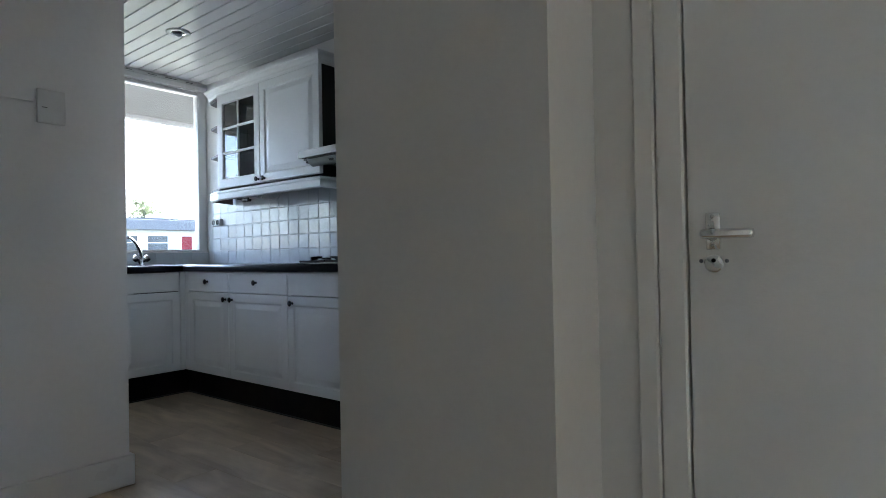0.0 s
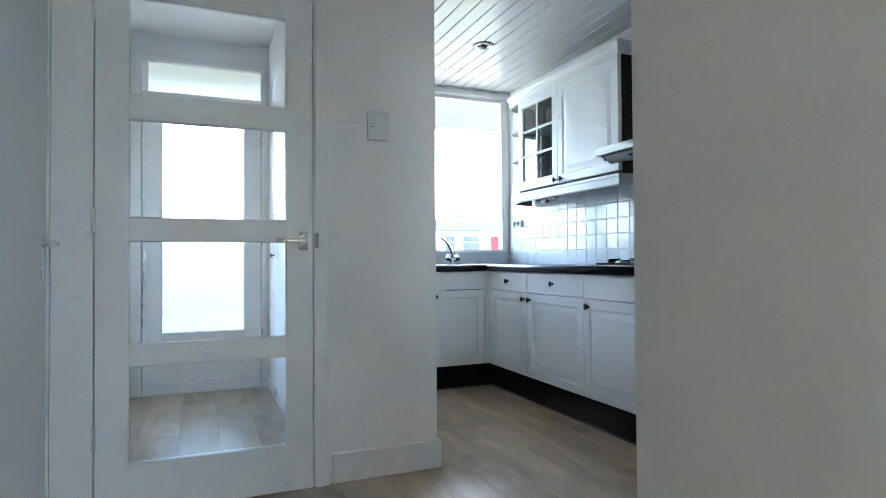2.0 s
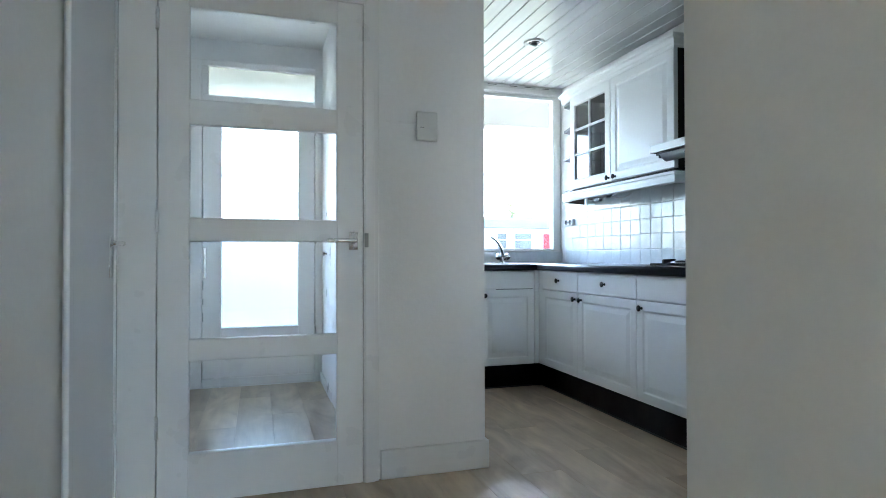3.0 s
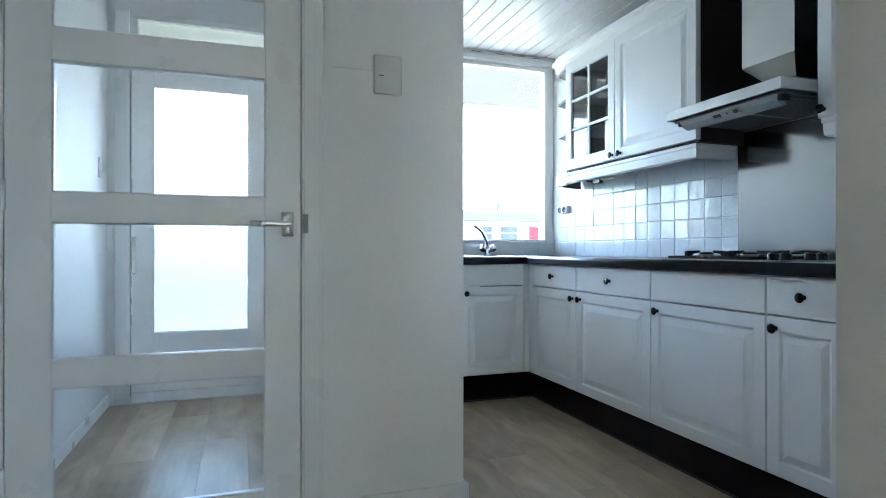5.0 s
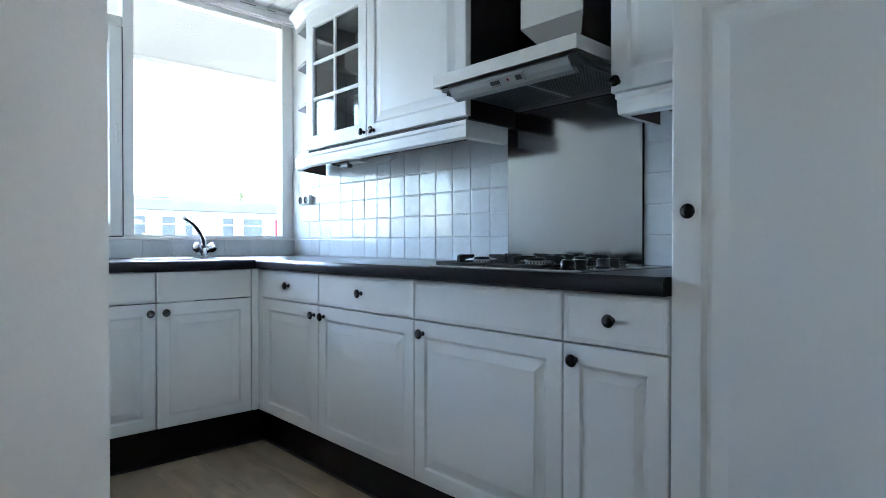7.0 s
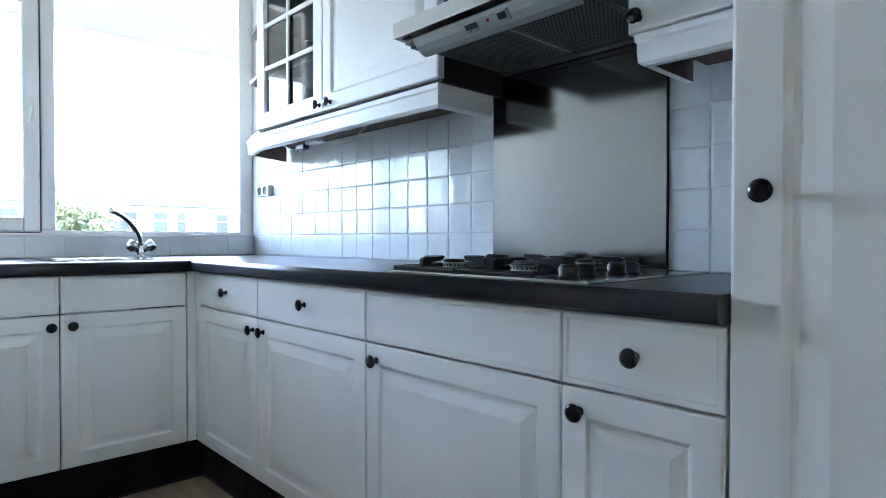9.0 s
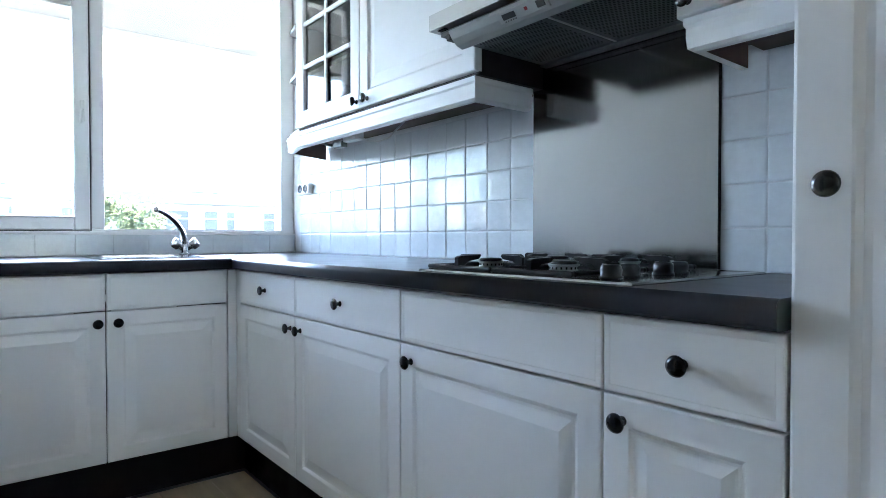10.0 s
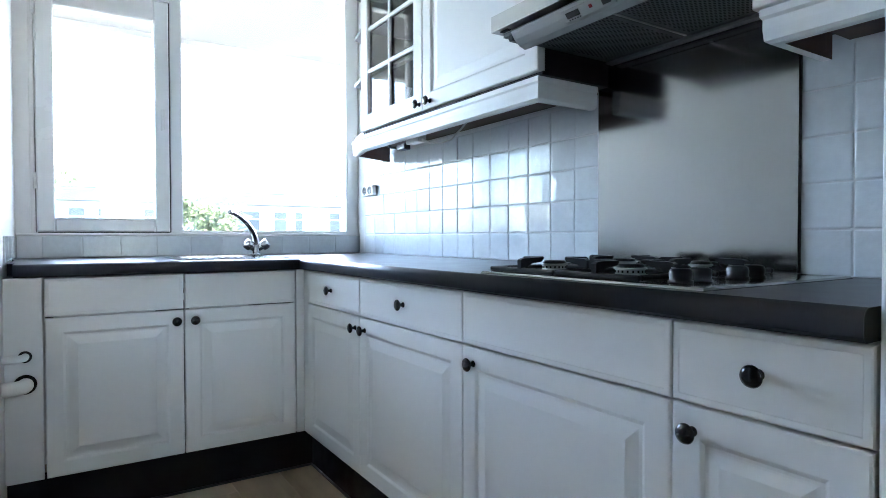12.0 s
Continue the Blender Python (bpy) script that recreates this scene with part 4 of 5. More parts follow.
def upper_left():
    c = thing("wall_cabinet", (-3.6, 2.9, 1.45), "white wall cabinet with a glazed and a panelled door", "cabinet", "wall cabinets")
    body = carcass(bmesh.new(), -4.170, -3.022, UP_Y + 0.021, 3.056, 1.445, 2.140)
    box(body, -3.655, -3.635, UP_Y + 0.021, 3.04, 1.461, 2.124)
    part("body", body, CAB_IN, c, "inside darkened as unlit")
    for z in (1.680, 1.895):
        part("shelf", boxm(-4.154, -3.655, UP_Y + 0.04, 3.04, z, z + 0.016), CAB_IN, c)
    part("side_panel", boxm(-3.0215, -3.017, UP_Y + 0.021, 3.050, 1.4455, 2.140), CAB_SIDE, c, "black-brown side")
    part("side_panel", boxm(-4.1745, -4.1705, UP_Y + 0.021, 3.056, 1.445, 2.140), CAB, c, "white side")
    m = facing_hall(UP_Y)
    dd = part("door", board(-3.643, -3.016, 1.455, 2.140, [(a * 1.06, b * 1.5) for a, b in RAISED], m), CAB, c, "raised panel door")
    knob(dd, -3.590, 1.480, m)
    # the glazed door: a frame with bars, six panes
    x0, x1, z0, z1 = -4.175, -3.646, 1.455, 2.140
    bm = rings(bmesh.new(), x0, x1, z0, z1, [(0, -0.018), (0, -0.004), (0.0015, -0.001), (0.005, 0), (0.062, 0), (0.068, -0.004), (0.070, -0.012), (0.070, -0.018)], hole=True)
    bm.transform(m)
    gd = part("glazed_door", bm, CAB, c, "glazed door with six panes")
    gx0, gx1, gz0, gz1 = x0 + 0.070, x1 - 0.070, z0 + 0.070, z1 - 0.070
    bar = bmesh.new()
    mid = (gx0 + gx1) / 2
    box(bar, mid - 0.009, mid + 0.009, UP_Y + 0.001, UP_Y + 0.012, gz0 - 0.002, gz1 + 0.002, 0.003)
    part("glazing_bar", bar, CAB, gd)
    for i in (1, 2):
        z = gz0 + (gz1 - gz0) * i / 3
        bar = bmesh.new()
        box(bar, gx0 - 0.002, gx1 + 0.002, UP_Y + 0.0015, UP_Y + 0.0125, z - 0.009, z + 0.009, 0.003)
        part("glazing_bar", bar, CAB, gd)
    for i in range(2):
        for j in range(3):
            a, b = (gx0, mid)[i], (mid, gx1)[i]
            lo, hi = gz0 + (gz1 - gz0) * j / 3, gz0 + (gz1 - gz0) * (j + 1) / 3
            p = part("pane", boxm(a, b, UP_Y + 0.0130, UP_Y + 0.0165, lo, hi), DARKGLASS, gd, "dark-looking glass pane")
    knob(gd, -3.664, 1.480, m)


upper_left()


def shelf_outline():
    return [(-4.1755, 2.765), (-4.362, 2.806), (-4.47, 3.00), (-4.47, 3.042), (-4.1755, 3.042)]


def corner_shelves():
    s = thing("corner_shelf", (-4.3, 3.0, 1.44), "white open corner shelves at the end of the wall cabinet", "shelf")
    # the shade under the boards is put into their grey colour
    for z in (1.700, 1.920):
        part("shelf", prism(bmesh.new(), shelf_outline(), z, z + 0.018, 0.002), GREY_SHADE, s, "shelf in the grey of its shaded underside")
    part("bottom_board", prism(bmesh.new(), shelf_outline(), 1.446, 1.462, 0.002), GREY_SHADE, s, "bottom board in the grey of its shaded underside")
    part("back_board", boxm(-4.47, -4.1755, 3.043, 3.056, 1.445, 2.14), CAB, s)
    part("top_board", prism(bmesh.new(), shelf_outline(), 2.118, 2.136, 0.002), GREY_SHADE, s, "top board in the grey of its shaded underside")


corner_shelves()


def moulding(name, runs, prof, material, label, category, back=None):
    """A moulded strip: prof holds (outwards, height); runs are lines in x, y with mitred corners, out to the right of the way."""
    bm = bmesh.new()
    pts = [Vector((x, y)) for x, y in runs]
    loops = []
    for k, p in enumerate(pts):
        ds = []
        if k:
            ds.append((p - pts[k - 1]).normalized())
        if k < len(pts) - 1:
            ds.append((pts[k + 1] - p).normalized())
        ns = [Vector((d.y, -d.x)) for d in ds]
        n = sum(ns, Vector((0, 0))).normalized()
        n = n / max(0.3, n.dot(ns[0]))
        loops.append([bm.verts.new((p.x + n.x * o, p.y + n.y * o, z)) for o, z in prof])
    for a, b in zip(loops, loops[1:]):
        for i in range(len(prof)):
            j = (i + 1) % len(prof)
            f = bm.faces.new((a[i], a[j], b[j], b[i]))
            f.material_index = 1 if back and j == 0 else 0
    bm.faces.new(loops[0])
    bm.faces.new(loops[-1][::-1])
    bmesh.ops.recalc_face_normals(bm, faces=bm.faces)
    ob = single(name, bm, material, label, category)
    if back:
        ob.data.materials.append(back)
    return ob


CORNICE = [(-0.018, 2.1405), (0.004, 2.1405), (0.006, 2.152), (0.010, 2.158), (0.012, 2.168), (0.022, 2.186), (0.034, 2.194), (0.036, 2.205), (0.036, 2.212), (-0.018, 2.212)]
PELMET = [(-0.022, 1.372), (-0.004, 1.372), (0.004, 1.378), (0.006, 1.400), (0.006, 1.418), (0.010, 1.424), (0.010, 1.438), (-0.022, 1.4445)]
moulding("cornice", [(-4.47, 3.03), (-4.364, 2.802), (-4.18, 2.757), (-3.020, 2.757), (-3.020, 3.05)], CORNICE, CAB, "white moulded cornice on the wall cabinet", "moulding")
moulding("light_pelmet", [(-4.47, 3.03), (-4.362, 2.802), (-4.18, 2.757), (-3.022, 2.757), (-3.022, 2.988)], PELMET, CAB, "white light pelmet under the wall cabinet", "moulding", CHIP)
single("cabinet_underside", prism(bmesh.new(), [(-4.17, 2.80), (-3.06, 2.80), (-3.06, 3.04), (-4.38, 3.04), (-4.29, 2.85)], 1.430, 1.4445), CHIP, "red-brown board under the wall cabinet", "board")


def under_light():
    s = thing("under_cabinet_light", (-3.75, 2.9, 1.40), "old cable and transformer hanging under the wall cabinet", "cable")
    part("transformer", boxm(-3.86, -3.76, 2.80, 2.84, 1.362, 1.4295, bevel=0.004), OLDPLASTIC, s)
    part("plug", boxm(-3.94, -3.868, 2.80, 2.83, 1.346, 1.372, bevel=0.004), DARKPL, s)
    part("cable", tube(bmesh.new(), [(-3.76, 2.82, 1.372), (-3.72, 2.83, 1.355), (-3.66, 2.84, 1.344), (-3.60, 2.85, 1.352), (-3.55, 2.86, 1.385), (-3.50, 2.88, 1.430)], 0.0035, 8), OLDPLASTIC, s)
    part("black_cable", tube(bmesh.new(), [(-4.08, 2.82, 1.428), (-4.02, 2.815, 1.372), (-3.94, 2.815, 1.359)], 0.005, 8), DARKPL, s)


under_light()


def upper_right():
    c = thing("wall_cabinet", (-2.25, 2.9, 1.43), "narrow white wall cabinet beside the cooker hood", "cabinet", "wall cabinets")
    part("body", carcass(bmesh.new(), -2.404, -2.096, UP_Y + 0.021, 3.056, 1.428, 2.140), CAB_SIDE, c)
    m = facing_hall(UP_Y)
    dd = part("door", board(-2.410, -2.094, 1.424, 2.140, [(a * 1.06, b * 1.5) for a, b in NARROW], m), CAB, c, "raised panel door")
    knob(dd, -2.384, 1.452, m)
    pm = [(a, z - 0.020) for a, z in PELMET]
    moulding("light_pelmet", [(-2.384, 2.968), (-2.384, 2.760), (-2.095, 2.760)], pm, CAB, "white light pelmet under the narrow wall cabinet", "moulding", CHIP)
    single("cabinet_underside", boxm(-2.360, -2.097, 2.80, 3.04, 1.405, 1.427), CHIP, "red-brown board under the narrow wall cabinet", "board")
    moulding("cornice", [(-2.404, 3.05), (-2.404, 2.757), (-2.096, 2.757)], CORNICE, CAB, "white moulded cornice on the narrow wall cabinet", "moulding")


upper_right()
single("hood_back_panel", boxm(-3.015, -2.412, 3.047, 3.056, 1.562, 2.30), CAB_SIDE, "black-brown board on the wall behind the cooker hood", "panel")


# ---- cooker hood ----
def cooker_hood():
    h = thing("cooker_hood", (-2.667, 2.8, 1.47), "steel cooker hood with a square chimney and pull-out visor", "cooker hood")
    x0, x1, y0, y1 = -3.011, -2.416, 2.583, 3.040
    bm = rings(bmesh.new(), x0, x1, y0, y1, [(0.012, 1.527), (0.0, 1.523), (0.0, 1.564), (0.003, 1.566), (0.010, 1.566)], hole=False)
    part("canopy_edge", bm, HOODSTEEL, h)
    bm = bmesh.new()
    lo = [bm.verts.new(c) for c in ((x0 + 0.012, y0 + 0.03, 1.5665), (x1 - 0.012, y0 + 0.03, 1.5665), (x1 - 0.012, y1, 1.5665), (x0 + 0.012, y1, 1.5665))]
    hi = [bm.verts.new(c) for c in ((-2.725, 2.86, 1.640), (-2.590, 2.86, 1.640), (-2.590, y1, 1.640), (-2.725, y1, 1.640))]
    for i in range(4):
        bm.faces.new((lo[i], lo[(i + 1) % 4], hi[(i + 1) % 4], hi[i]))
    bm.faces.new(hi)
    bm.faces.new(lo[::-1])
    bmesh.ops.recalc_face_normals(bm, faces=bm.faces)
    part("canopy", bm, HOODSTEEL, h, "sloping steel canopy")
    d0, d1, dy = -2.762, -2.512, 2.760
    bm = bmesh.new()
    lo = [bm.verts.new(c) for c in ((-2.725, 2.862, 1.6405), (-2.590, 2.862, 1.6405), (-2.590, y1 - 0.002, 1.6405), (-2.725, y1 - 0.002, 1.6405))]
    hi = [bm.verts.new(c) for c in ((d0 + 0.001, dy + 0.001, 1.705), (d1 - 0.001, dy + 0.001, 1.705), (d1 - 0.001, y1 - 0.002, 1.705), (d0 + 0.001, y1 - 0.002, 1.705))]
    for i in range(4):
        bm.faces.new((lo[i], lo[(i + 1) % 4], hi[(i + 1) % 4], hi[i]))
    bm.faces.new(hi)
    bm.faces.new(lo[::-1])
    bmesh.ops.recalc_face_normals(bm, faces=bm.faces)
    part("chimney_base", bm, HOODSTEEL, h, "tapered base of the chimney")
    part("chimney", boxm(d0, d1, dy, y1, 1.7055, KCEIL - 0.002, bevel=0.0015), HOODSTEEL, h, "square steel chimney")
    # the underside: a dark tray with two perforated filters
    part("underside", boxm(x0 + 0.014, x1 - 0.014, y0 + 0.03, y1 - 0.004, 1.5115, 1.522), PERF, h, "dark underside")
    for k, (a, b) in enumerate(((-2.975, -2.718), (-2.708, -2.451))):
        f = part("filter", boxm(a, b, 2.665, 2.985, 1.5045, 1.5110, bevel=0.0015), PERF, h, "perforated grease filter")
        holes = bmesh.new()
        r, p = 0.0036, 0.0108
        nx, ny = int((b - a - 0.03) / p), int((2.97 - 2.68) / (p * 0.866))
        for j in range(ny):
            for i in range(nx):
                cx, cy = a + 0.018 + p * (i + 0.5 * (j % 2)), 2.682 + p * 0.866 * j
                ring = [holes.verts.new((cx + r * math.cos(math.pi * q / 3), cy + r * math.sin(math.pi * q / 3), 1.5041)) for q in range(6)]
                holes.faces.new(ring[::-1])
        hp = part("perforation", holes, HOLE, f)
        hp["kind"] = "stuff"
    part("back_rail", boxm(x0 + 0.015, x1 - 0.015, 3.000, 3.030, 1.5025, 1.5110, bevel=0.003), PERF, h)
    part("filter_divider", boxm(-2.7165, -2.7095, 2.665, 2.985, 1.5040, 1.5110, bevel=0.001), HOODSTEEL, h)
    part("slot", boxm(x0 + 0.022, x0 + 0.052, y0 + 0.012, y0 + 0.024, 1.5205, 1.5225), HOLE, h)
    for x in (-2.815, -2.736):
        part("visor_clip", lathe(bmesh.new(), [(0.0, 0.0), (0.009, 0.0), (0.010, 0.004), (0.007, 0.018), (0.0, 0.018)], Matrix.Translation((x, 2.664, 1.487)), 12), GREYPL, h, "small grey plastic clip")
    # the visor, a curved grey bar
    prof = [(2.598, 1.5115), (2.600, 1.506), (2.610, 1.492), (2.626, 1.479), (2.644, 1.473), (2.654, 1.477), (2.642, 1.488), (2.630, 1.504), (2.624, 1.5115)]
    bm = bmesh.new()
    lo, hi = [bm.verts.new((-2.948, a, b)) for a, b in prof], [bm.verts.new((-2.455, a, b)) for a, b in prof]
    bm.faces.new(lo)
    bm.faces.new(hi[::-1])
    for i in range(len(prof)):
        bm.faces.new((lo[i], lo[(i + 1) % len(prof)], hi[(i + 1) % len(prof)], hi[i]))
    bmesh.ops.recalc_face_normals(bm, faces=bm.faces)
    visor = part("visor", bm, GREYPL, h, "grey curved visor")
    part("visor_end", boxm(-2.453, -2.435, 2.605, 2.650, 1.486, 1.5110, bevel=0.003), DARKPL, h)
    part("visor_end", boxm(-2.968, -2.950, 2.605, 2.650, 1.492, 1.5110, bevel=0.003), DARKPL, h)
    slope = Matrix.Translation((-0.035, 2.6095, 1.4935)) @ Matrix.Rotation(radians(40), 4, "X")

    def on_visor(u0, u1, v0, v1, w0, w1, name, material, label=""):
        b = boxm(u0, u1, -w1, -w0, v0, v1, bevel=0.0008)
        b.transform(slope)
        return part(name, b, material, visor, label)
    on_visor(-2.738, -2.588, -0.014, 0.014, -0.006, 0.003, "control_panel", GREYPL, "pale control panel")
    on_visor(-2.725, -2.685, -0.006, 0.008, 0.003, 0.0048, "slider", DARKPL, "black slide switch")
    on_visor(-2.620, -2.597, -0.007, 0.009, 0.003, 0.0055, "switch", DARKPL, "black lamp switch")
    on_visor(-2.656, -2.647, -0.002, 0.006, 0.003, 0.0048, "pilot_lamp", RED, "small red pilot lamp")
    for i in range(5):
        on_visor(-2.722 + 0.008 * i, -2.718 + 0.008 * i, -0.0115, -0.009, 0.003, 0.0036, "mark", DARKPL)


cooker_hood()


# ---- tall cabinet ----
def tall_cabinet():
    x0, x1 = -2.090, -1.490
    c = thing("tall_cabinet", ((x0 + x1) / 2, 2.75, 0.17), "tall white raised panel cabinet at the end of the worktop", "cabinet")
    part("body", carcass(bmesh.new(), x0 + 0.001, x1 - 0.001, FRONT_Y + 0.0195, 3.056, 0.172, 2.200), CAB, c)
    m = facing_hall(FRONT_Y)
    wide = [(a * 1.35 if a > 0.02 else a, b) for a, b in RAISED]
    part("drawer", board(x0 + 0.001, x1 - 0.002, 0.172, 0.304, PLAIN, m), CAB, c)
    d = part("door", board(x0 + 0.001, x1 - 0.002, 0.311, 1.560, wide, m), CAB, c, "tall raised panel door")
    knob(d, -2.043, 1.047, m)
    u = part("upper_door", board(x0 + 0.001, x1 - 0.002, 1.568, 2.196, wide, m), CAB, c, "raised panel upper door")
    knob(u, -2.046, 1.604, m)
    plinth((-2.090, -1.490, FRONT_Y + 0.055, FRONT_Y + 0.071), (-2.090, -1.490, FRONT_Y + 0.045, FRONT_Y + 0.0545), "black kick board under the tall cabinet")
    moulding("cornice", [(-2.092, 2.48), (-1.488, 2.48)], [(a, z + 0.060) for a, z in CORNICE], CAB, "white moulded cornice on the tall cabinet", "moulding")


tall_cabinet()


# ---- outside ----
structure("ground", boxm(-400, 400, -400, 400, -3.1, -2.9), GRASS, "grassy ground far below the window")
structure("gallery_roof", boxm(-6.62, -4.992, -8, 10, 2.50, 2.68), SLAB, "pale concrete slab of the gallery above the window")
structure("gallery_floor", boxm(-6.62, -4.992, -8, 10, -0.22, -0.04), PAVING, "concrete gallery floor outside the front door")
structure("gallery_beam", boxm(-6.72, -6.62, -8, 10, 2.46, 2.72), CONCRETE, "pale edge beam of the gallery roof")
# panes of the unseen windows added as light for hall and kitchen
structure("added_pane", boxm(3.0, 5.6, 4.247, 4.253, 0.2, 2.4), GLASS, "pane of an unseen window added to light the hall").visible_shadow = False
structure("added_pane_south", boxm(2.2, 5.2, -2.253, -2.247, 0.55, 2.35), GLASS, "pane of a large unseen window added to light the hall").visible_shadow = False
structure("added_pane_east", boxm(5.747, 5.753, 1.9, 2.9, 0.1, 2.45), GLASS, "pane of an unseen window added to light the kitchen").visible_shadow = False


def row_house():
    h = thing("row_house", (-30, 15, -2.9), "pale row of low houses with a grey fascia across the green", "house")
    y0, y1 = -14.0, 44.0
    part("wall", boxm(-38, -30, y0, y1, -2.9, 2.50), FACADE, h)
    part("fascia", boxm(-38.1, -29.75, y0 - 0.2, y1 + 0.2, 2.50, 3.02, bevel=0.02), FASCIA, h, "dark grey fascia")
    part("roof", boxm(-38.0, -29.9, y0, y1, 3.02, 3.10), ROOF, h)
    for y in (2.0, 11.0, 15.8, 24.0, 33.0):
        part("chimney", boxm(-34.0, -33.4, y, y + 0.9, 3.10, 3.55, bevel=0.01), FACADE, h)

    def opening(a, b, z0, z1, door=False):
        bm = rings(bmesh.new(), -b, -a, z0, z1, [(0, 0), (0, 0.05), (0.07, 0.05), (0.07, 0.0)], hole=True)
        bm.transform(Matrix(((0, 0, 1, -30.001), (-1, 0, 0, 0), (0, 1, 0, 0), (0, 0, 0, 1))))
        bmesh.ops.recalc_face_normals(bm, faces=bm.faces)
        w = part("window" if not door else "door", bm, LACQUER, h)
        part("pane" if not door else "leaf", boxm(-30.0, -29.985, a + 0.06, b - 0.06, z0 + 0.06, z1 - 0.06), RED if door else DARKWIN, w, "red door" if door else "")
        if not door:
            part("bar", boxm(-29.985, -29.955, a + 0.06, b - 0.06, z0 + (z1 - z0) * 0.68, z0 + (z1 - z0) * 0.68 + 0.05), LACQUER, w)
    for k in range(-4, 6):
        s = 14.0 + 5.6 * k
        for a, b in ((-1.05, -0.35), (0.0, 1.15), (2.75, 3.25)):
            opening(s + a, s + b, 0.9, 2.28)
            opening(s + a, s + b, -1.9, -0.5)
        if k == 0:
            opening(s + 1.72, s + 2.45, 0.2, 2.28, True)
        else:
            opening(s + 1.72, s + 2.45, 0.9, 2.28)


row_house()


def tree(x, y, top, radius, seed, label):
    rng = random.Random(seed)
    t = thing("tree", (x, y, -2.9), label, "tree")
    c = Vector((x, y, top - radius * 1.05))
    bm = tube(bmesh.new(), [(x, y, -2.9), (x + 0.05, y, -1.2), (x - 0.05, y + 0.08, c.z - radius * 0.3), (x, y, c.z + radius * 0.4)], [0.16, 0.12, 0.09, 0.03], 10)
    for i in range(9):
        a = rng.uniform(0, 6.28)
        z = rng.uniform(c.z - radius * 0.7, c.z + radius * 0.1)
        e = Vector((x + math.cos(a) * radius * 0.75, y + math.sin(a) * radius * 0.75, z + radius * rng.uniform(0.3, 0.7)))
        tube(bm, [(x, y, z), (Vector((x, y, z)) + e) / 2 + Vector((0, 0, 0.1)), e], [0.05, 0.035, 0.012], 6)
    part("trunk", bm, BARK, t)
    verts, faces = [], []
    clumps = []
    for i in range(34):
        d = Vector((rng.gauss(0, 1), rng.gauss(0, 1), rng.gauss(0, 0.9))).normalized() * radius * rng.uniform(0.35, 1.0)
        clumps.append((c + d, radius * rng.uniform(0.16, 0.34)))
    for p, r in clumps:
        for _ in range(130):
            q = p + Vector((rng.gauss(0, 1), rng.gauss(0, 1), rng.gauss(0, 0.8))) * r * 0.55
            u = Vector((rng.gauss(0, 1), rng.gauss(0, 1), rng.gauss(0, 1))).normalized()
            v = u.orthogonal().normalized() * rng.uniform(0.032, 0.06)
            u = u * rng.uniform(0.06, 0.105)
            n = len(verts)
            verts += [q - u, q + v, q + u, q - v]
            faces.append((n, n + 1, n + 2, n + 3))
    me = bpy.data.meshes.new("crown")
    me.from_pydata([tuple(v - root_at(t)) for v in verts], [], faces)
    me.materials.append(LEAF)
    crown = new("crown", me)
    crown.parent = t
    crown["kind"] = "stuff"


tree(-20.5, 5.3, 2.62, 1.55, 3, "leafy green tree in front of the houses")
tree(-41.0, 1.6, 5.4, 2.2, 5, "leafy green tree behind the roof of the houses")
tree(-41.0, 19.2, 5.6, 2.2, 8, "tall pale green tree behind the houses")


# ---- pieces: tiles and planks ----
def tile_mesh(w, h, seed):
    """A slightly wavy hand-made tile facing -y, its corner at the origin."""
    rng = random.Random(seed)
    bm = bmesh.new()
    at = (0.0, 0.018, 0.05, 0.35, 0.65, 0.95, 0.982, 1.0)
    n = len(at) - 1
    grid = []
    for j in range(n + 1):
        row = []
        for i in range(n + 1):
            edge = i in (0, n) or j in (0, n)
            x, z = w * at[i], h * at[j]
            if i in (0, n):
                x += rng.uniform(-0.0009, 0.0009)
            if j in (0, n):
                z += rng.uniform(-0.0009, 0.0009)
            y = -0.0056 if edge else -0.0066 + rng.uniform(-0.0003, 0.0003)
            row.append(bm.verts.new((x, y, z)))
        grid.append(row)
    for j in range(n):
        for i in range(n):
            f = bm.faces.new((grid[j][i], grid[j][i + 1], grid[j + 1][i + 1], grid[j + 1][i]))
            f.smooth = 0 < i < n - 1 and 0 < j < n - 1
    rim = grid[0] + [r[-1] for r in grid[1:]] + grid[-1][-2::-1] + [r[0] for r in grid[-2:0:-1]]
    low = [bm.verts.new((v.co.x, 0.0, v.co.z)) for v in rim]
    rim = [bm.verts.new(v.co) for v in rim]
    for i in range(len(rim)):
        bm.faces.new((rim[i], low[i], low[(i + 1) % len(rim)], rim[(i + 1) % len(rim)]))
    bmesh.ops.recalc_face_normals(bm, faces=bm.faces)
    return finish("tile", bm, TILE)


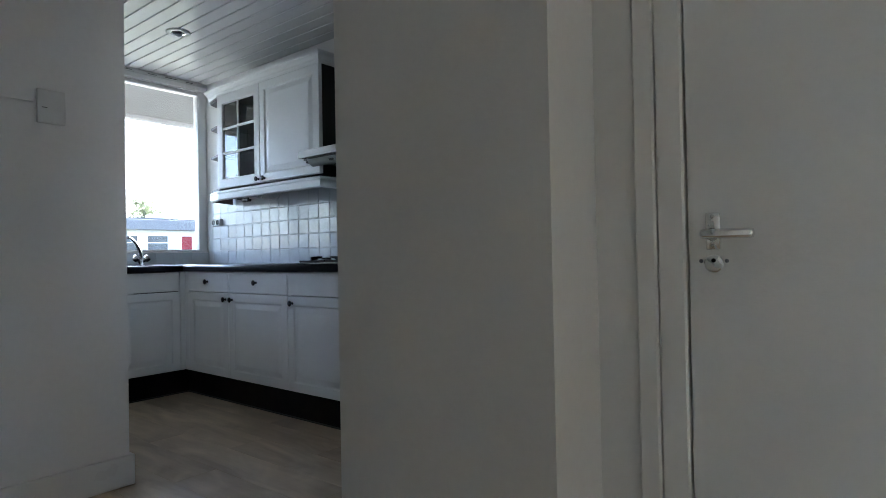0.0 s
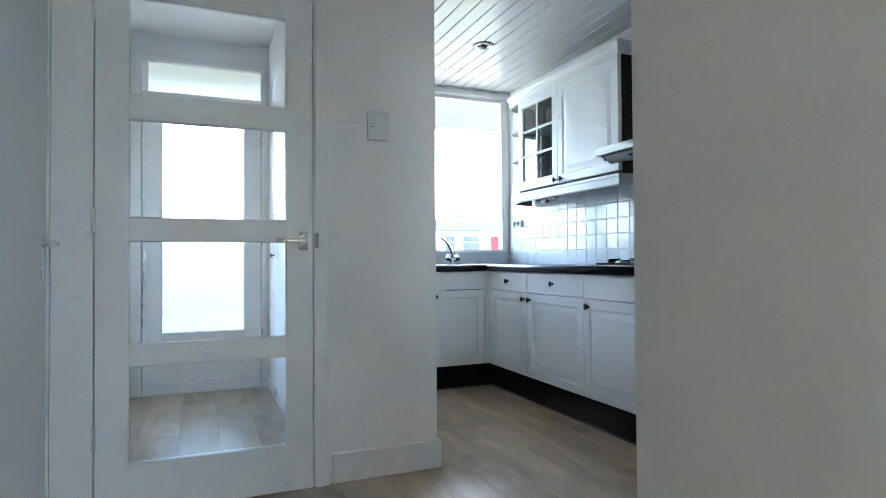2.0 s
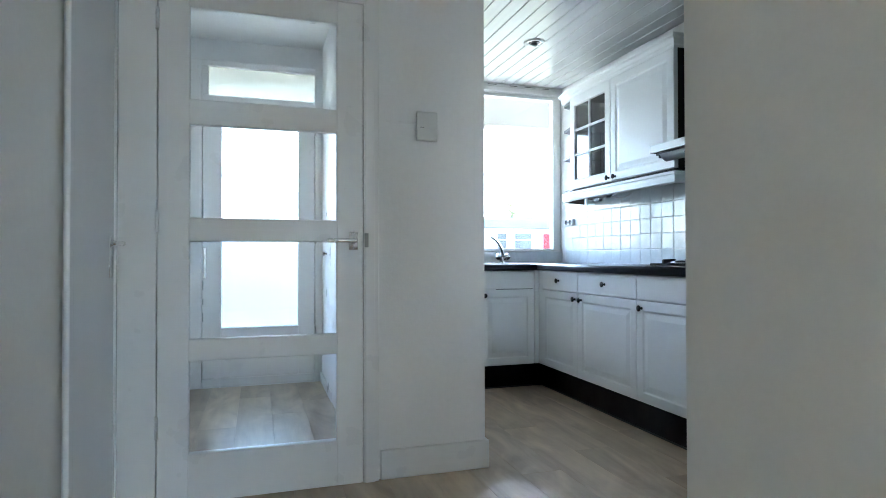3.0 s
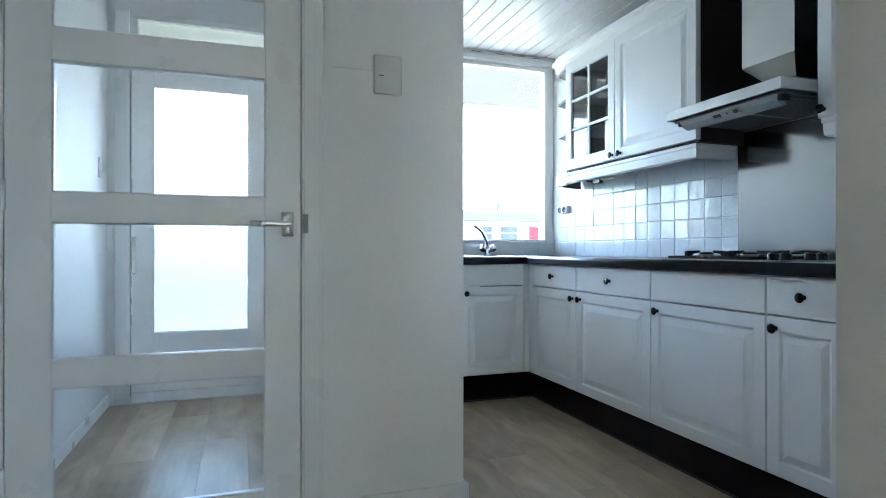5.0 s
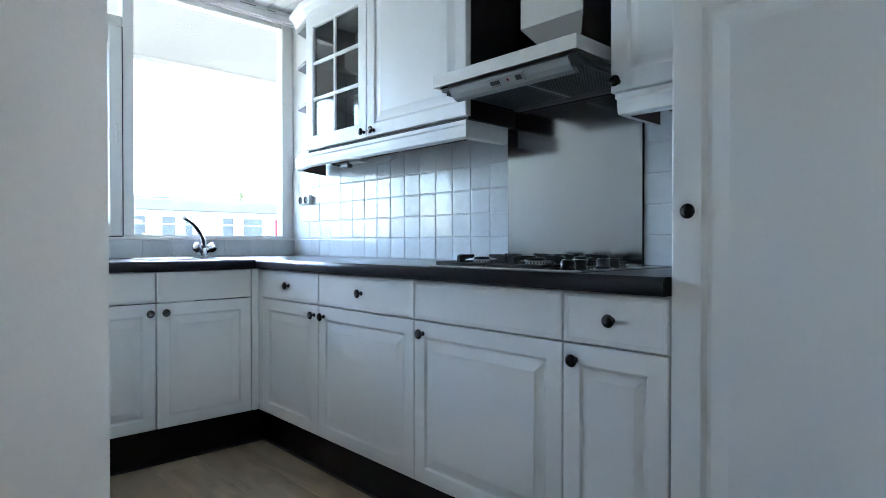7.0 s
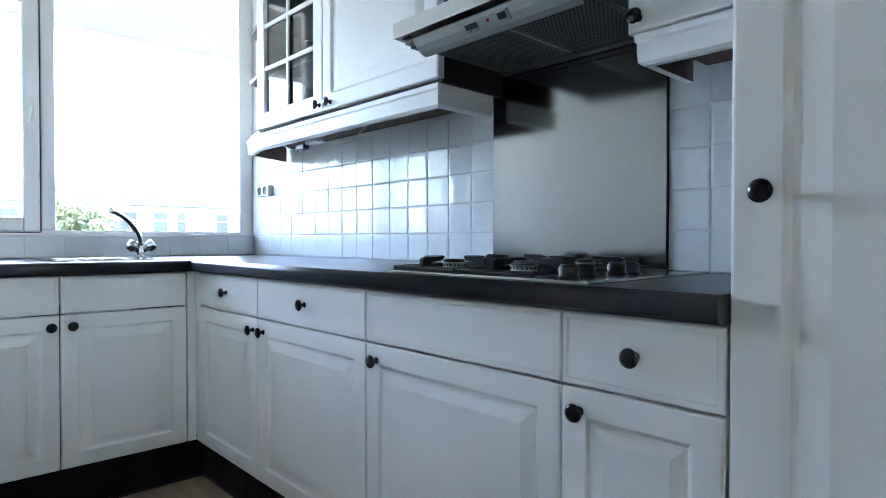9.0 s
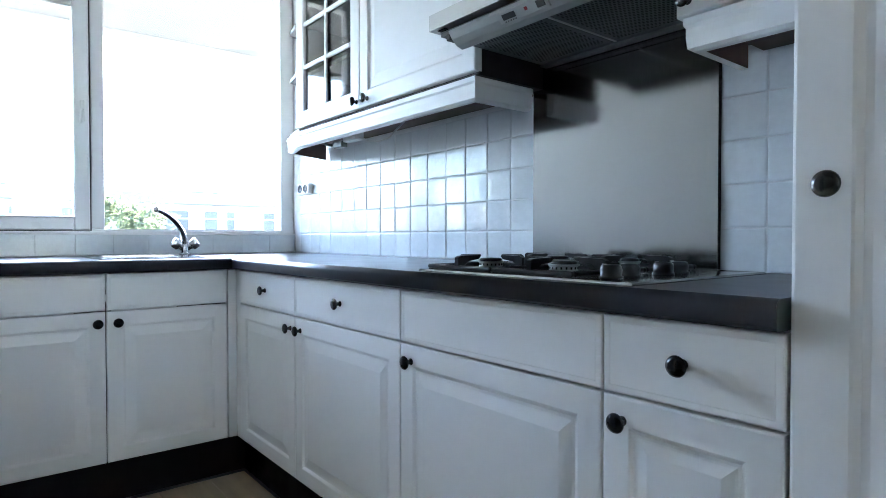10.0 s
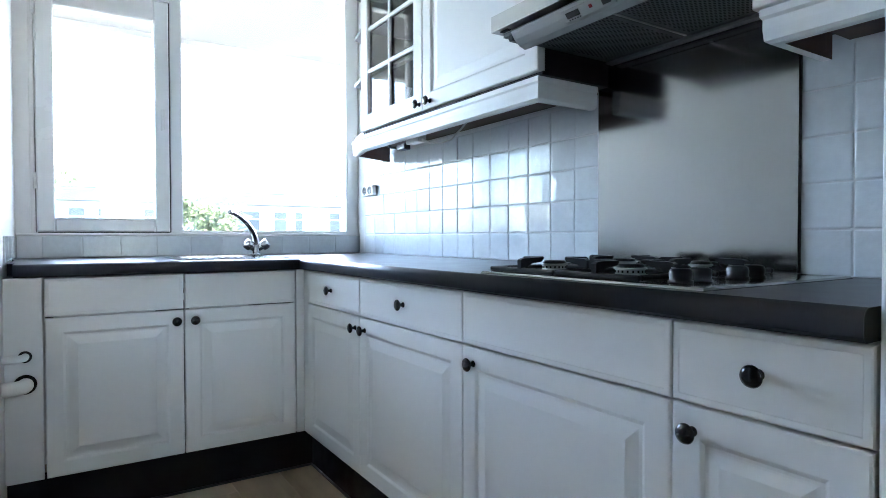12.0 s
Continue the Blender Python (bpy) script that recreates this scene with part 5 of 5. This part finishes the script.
def tiles():
    structure("grout_bed", boxm(-4.849, -2.092, 3.0494, 3.0598, 0.9005, 1.43), GROUT, "pale grout bed of the kitchen tiles")
    px, pz, j = 0.1142, 0.1035, 0.0034
    kinds = [tile_mesh(px - j, pz - j, s) for s in range(7)]
    rng = random.Random(4)
    for c in range(22):
        x = -2.352 - px * (c - 1) - (0.013 if c > 5 else 0.0)
        for r in range(5):
            x0, z0 = x - px + j / 2, 0.8995 + pz * r + j / 2
            if x0 < -4.85 or (-3.08 < x0 and x0 + px < -2.455):
                continue
            ob = new("tile", kinds[rng.randrange(7)])
            ob.parent = wall_north
            ob.matrix_basis = Matrix.Translation((x0 + rng.uniform(-0.0006, 0.0006), 3.0538, z0)) @ Matrix.Rotation(rng.uniform(-0.006, 0.006), 4, "Y") @ Matrix.Rotation(rng.uniform(-0.012, 0.012), 4, "Z") @ Matrix.Rotation(rng.uniform(-0.012, 0.012), 4, "X")
    low = [tile_mesh(0.1487, 0.0915, 20 + s) for s in range(4)]
    structure("grout_bed_west", boxm(-4.8498, -4.8410, 1.462, 3.052, 0.9005, 0.995), GROUT, "grout bed of the low tile row")
    for c in range(11):
        y = 3.046 - 0.1495 * c
        if y - 0.1465 < 1.45:
            break
        ob = new("tile", low[rng.randrange(4)])
        ob.parent = wall_west
        ob.matrix_basis = Matrix.Translation((-4.8448, y - 0.1465, 0.9022)) @ Matrix.Rotation(radians(90), 4, "Z")
    for c in range(4):
        ob = new("tile", low[c])
        ob.parent = wall_kitchen_south
        ob.matrix_basis = Matrix.Translation((-4.685 + 0.1495 * c, 1.4605, 0.9022)) @ Matrix.Rotation(radians(180), 4, "Z")


tiles()


def planks():
    """Oak laminate planks along x."""
    width, length, cache = 0.192, 1.285, {}

    def plank(n):
        key = round(n, 3)
        if key not in cache:
            bm = bmesh.new()
            a, b, e = n - 0.0006, width - 0.0006, 0.0009
            lo = [bm.verts.new(c) for c in ((0, 0, -0.009), (a, 0, -0.009), (a, b, -0.009), (0, b, -0.009))]
            mi = [bm.verts.new(c) for c in ((0, 0, -0.0005), (a, 0, -0.0005), (a, b, -0.0005), (0, b, -0.0005))]
            hi = [bm.verts.new(c) for c in ((e, e, 0), (a - e, e, 0), (a - e, b - e, 0), (e, b - e, 0))]
            bm.faces.new(hi)
            for p, q in ((lo, mi), (mi, hi)):
                for i in range(4):
                    bm.faces.new((p[i], p[(i + 1) % 4], q[(i + 1) % 4], q[i]))
            bmesh.ops.recalc_face_normals(bm, faces=bm.faces)
            cache[key] = finish("plank", bm, FLOOR)
        return cache[key]

    def lay(y, x, end, n, z, parent):
        while x < end - 0.002:
            n = min(n, end - x)
            ob = new("plank", plank(n))
            ob.parent = parent
            ob.location = (x, y, z)
            x += n
            n = length
    for r in range(17):
        y = -0.115 + width * r
        if y > 3.05:
            break
        lay(y, -4.85, 1.60, (0.31, 0.74, 1.17, 0.52, 0.95)[r % 5], 0.0, floor)
    for r in range(5):
        lay(0.0155 + width * r, -4.679, -2.863, (0.62, 1.05, 0.38, 0.84, 0.55)[r], 0.035, floor_vestibule)


planks()
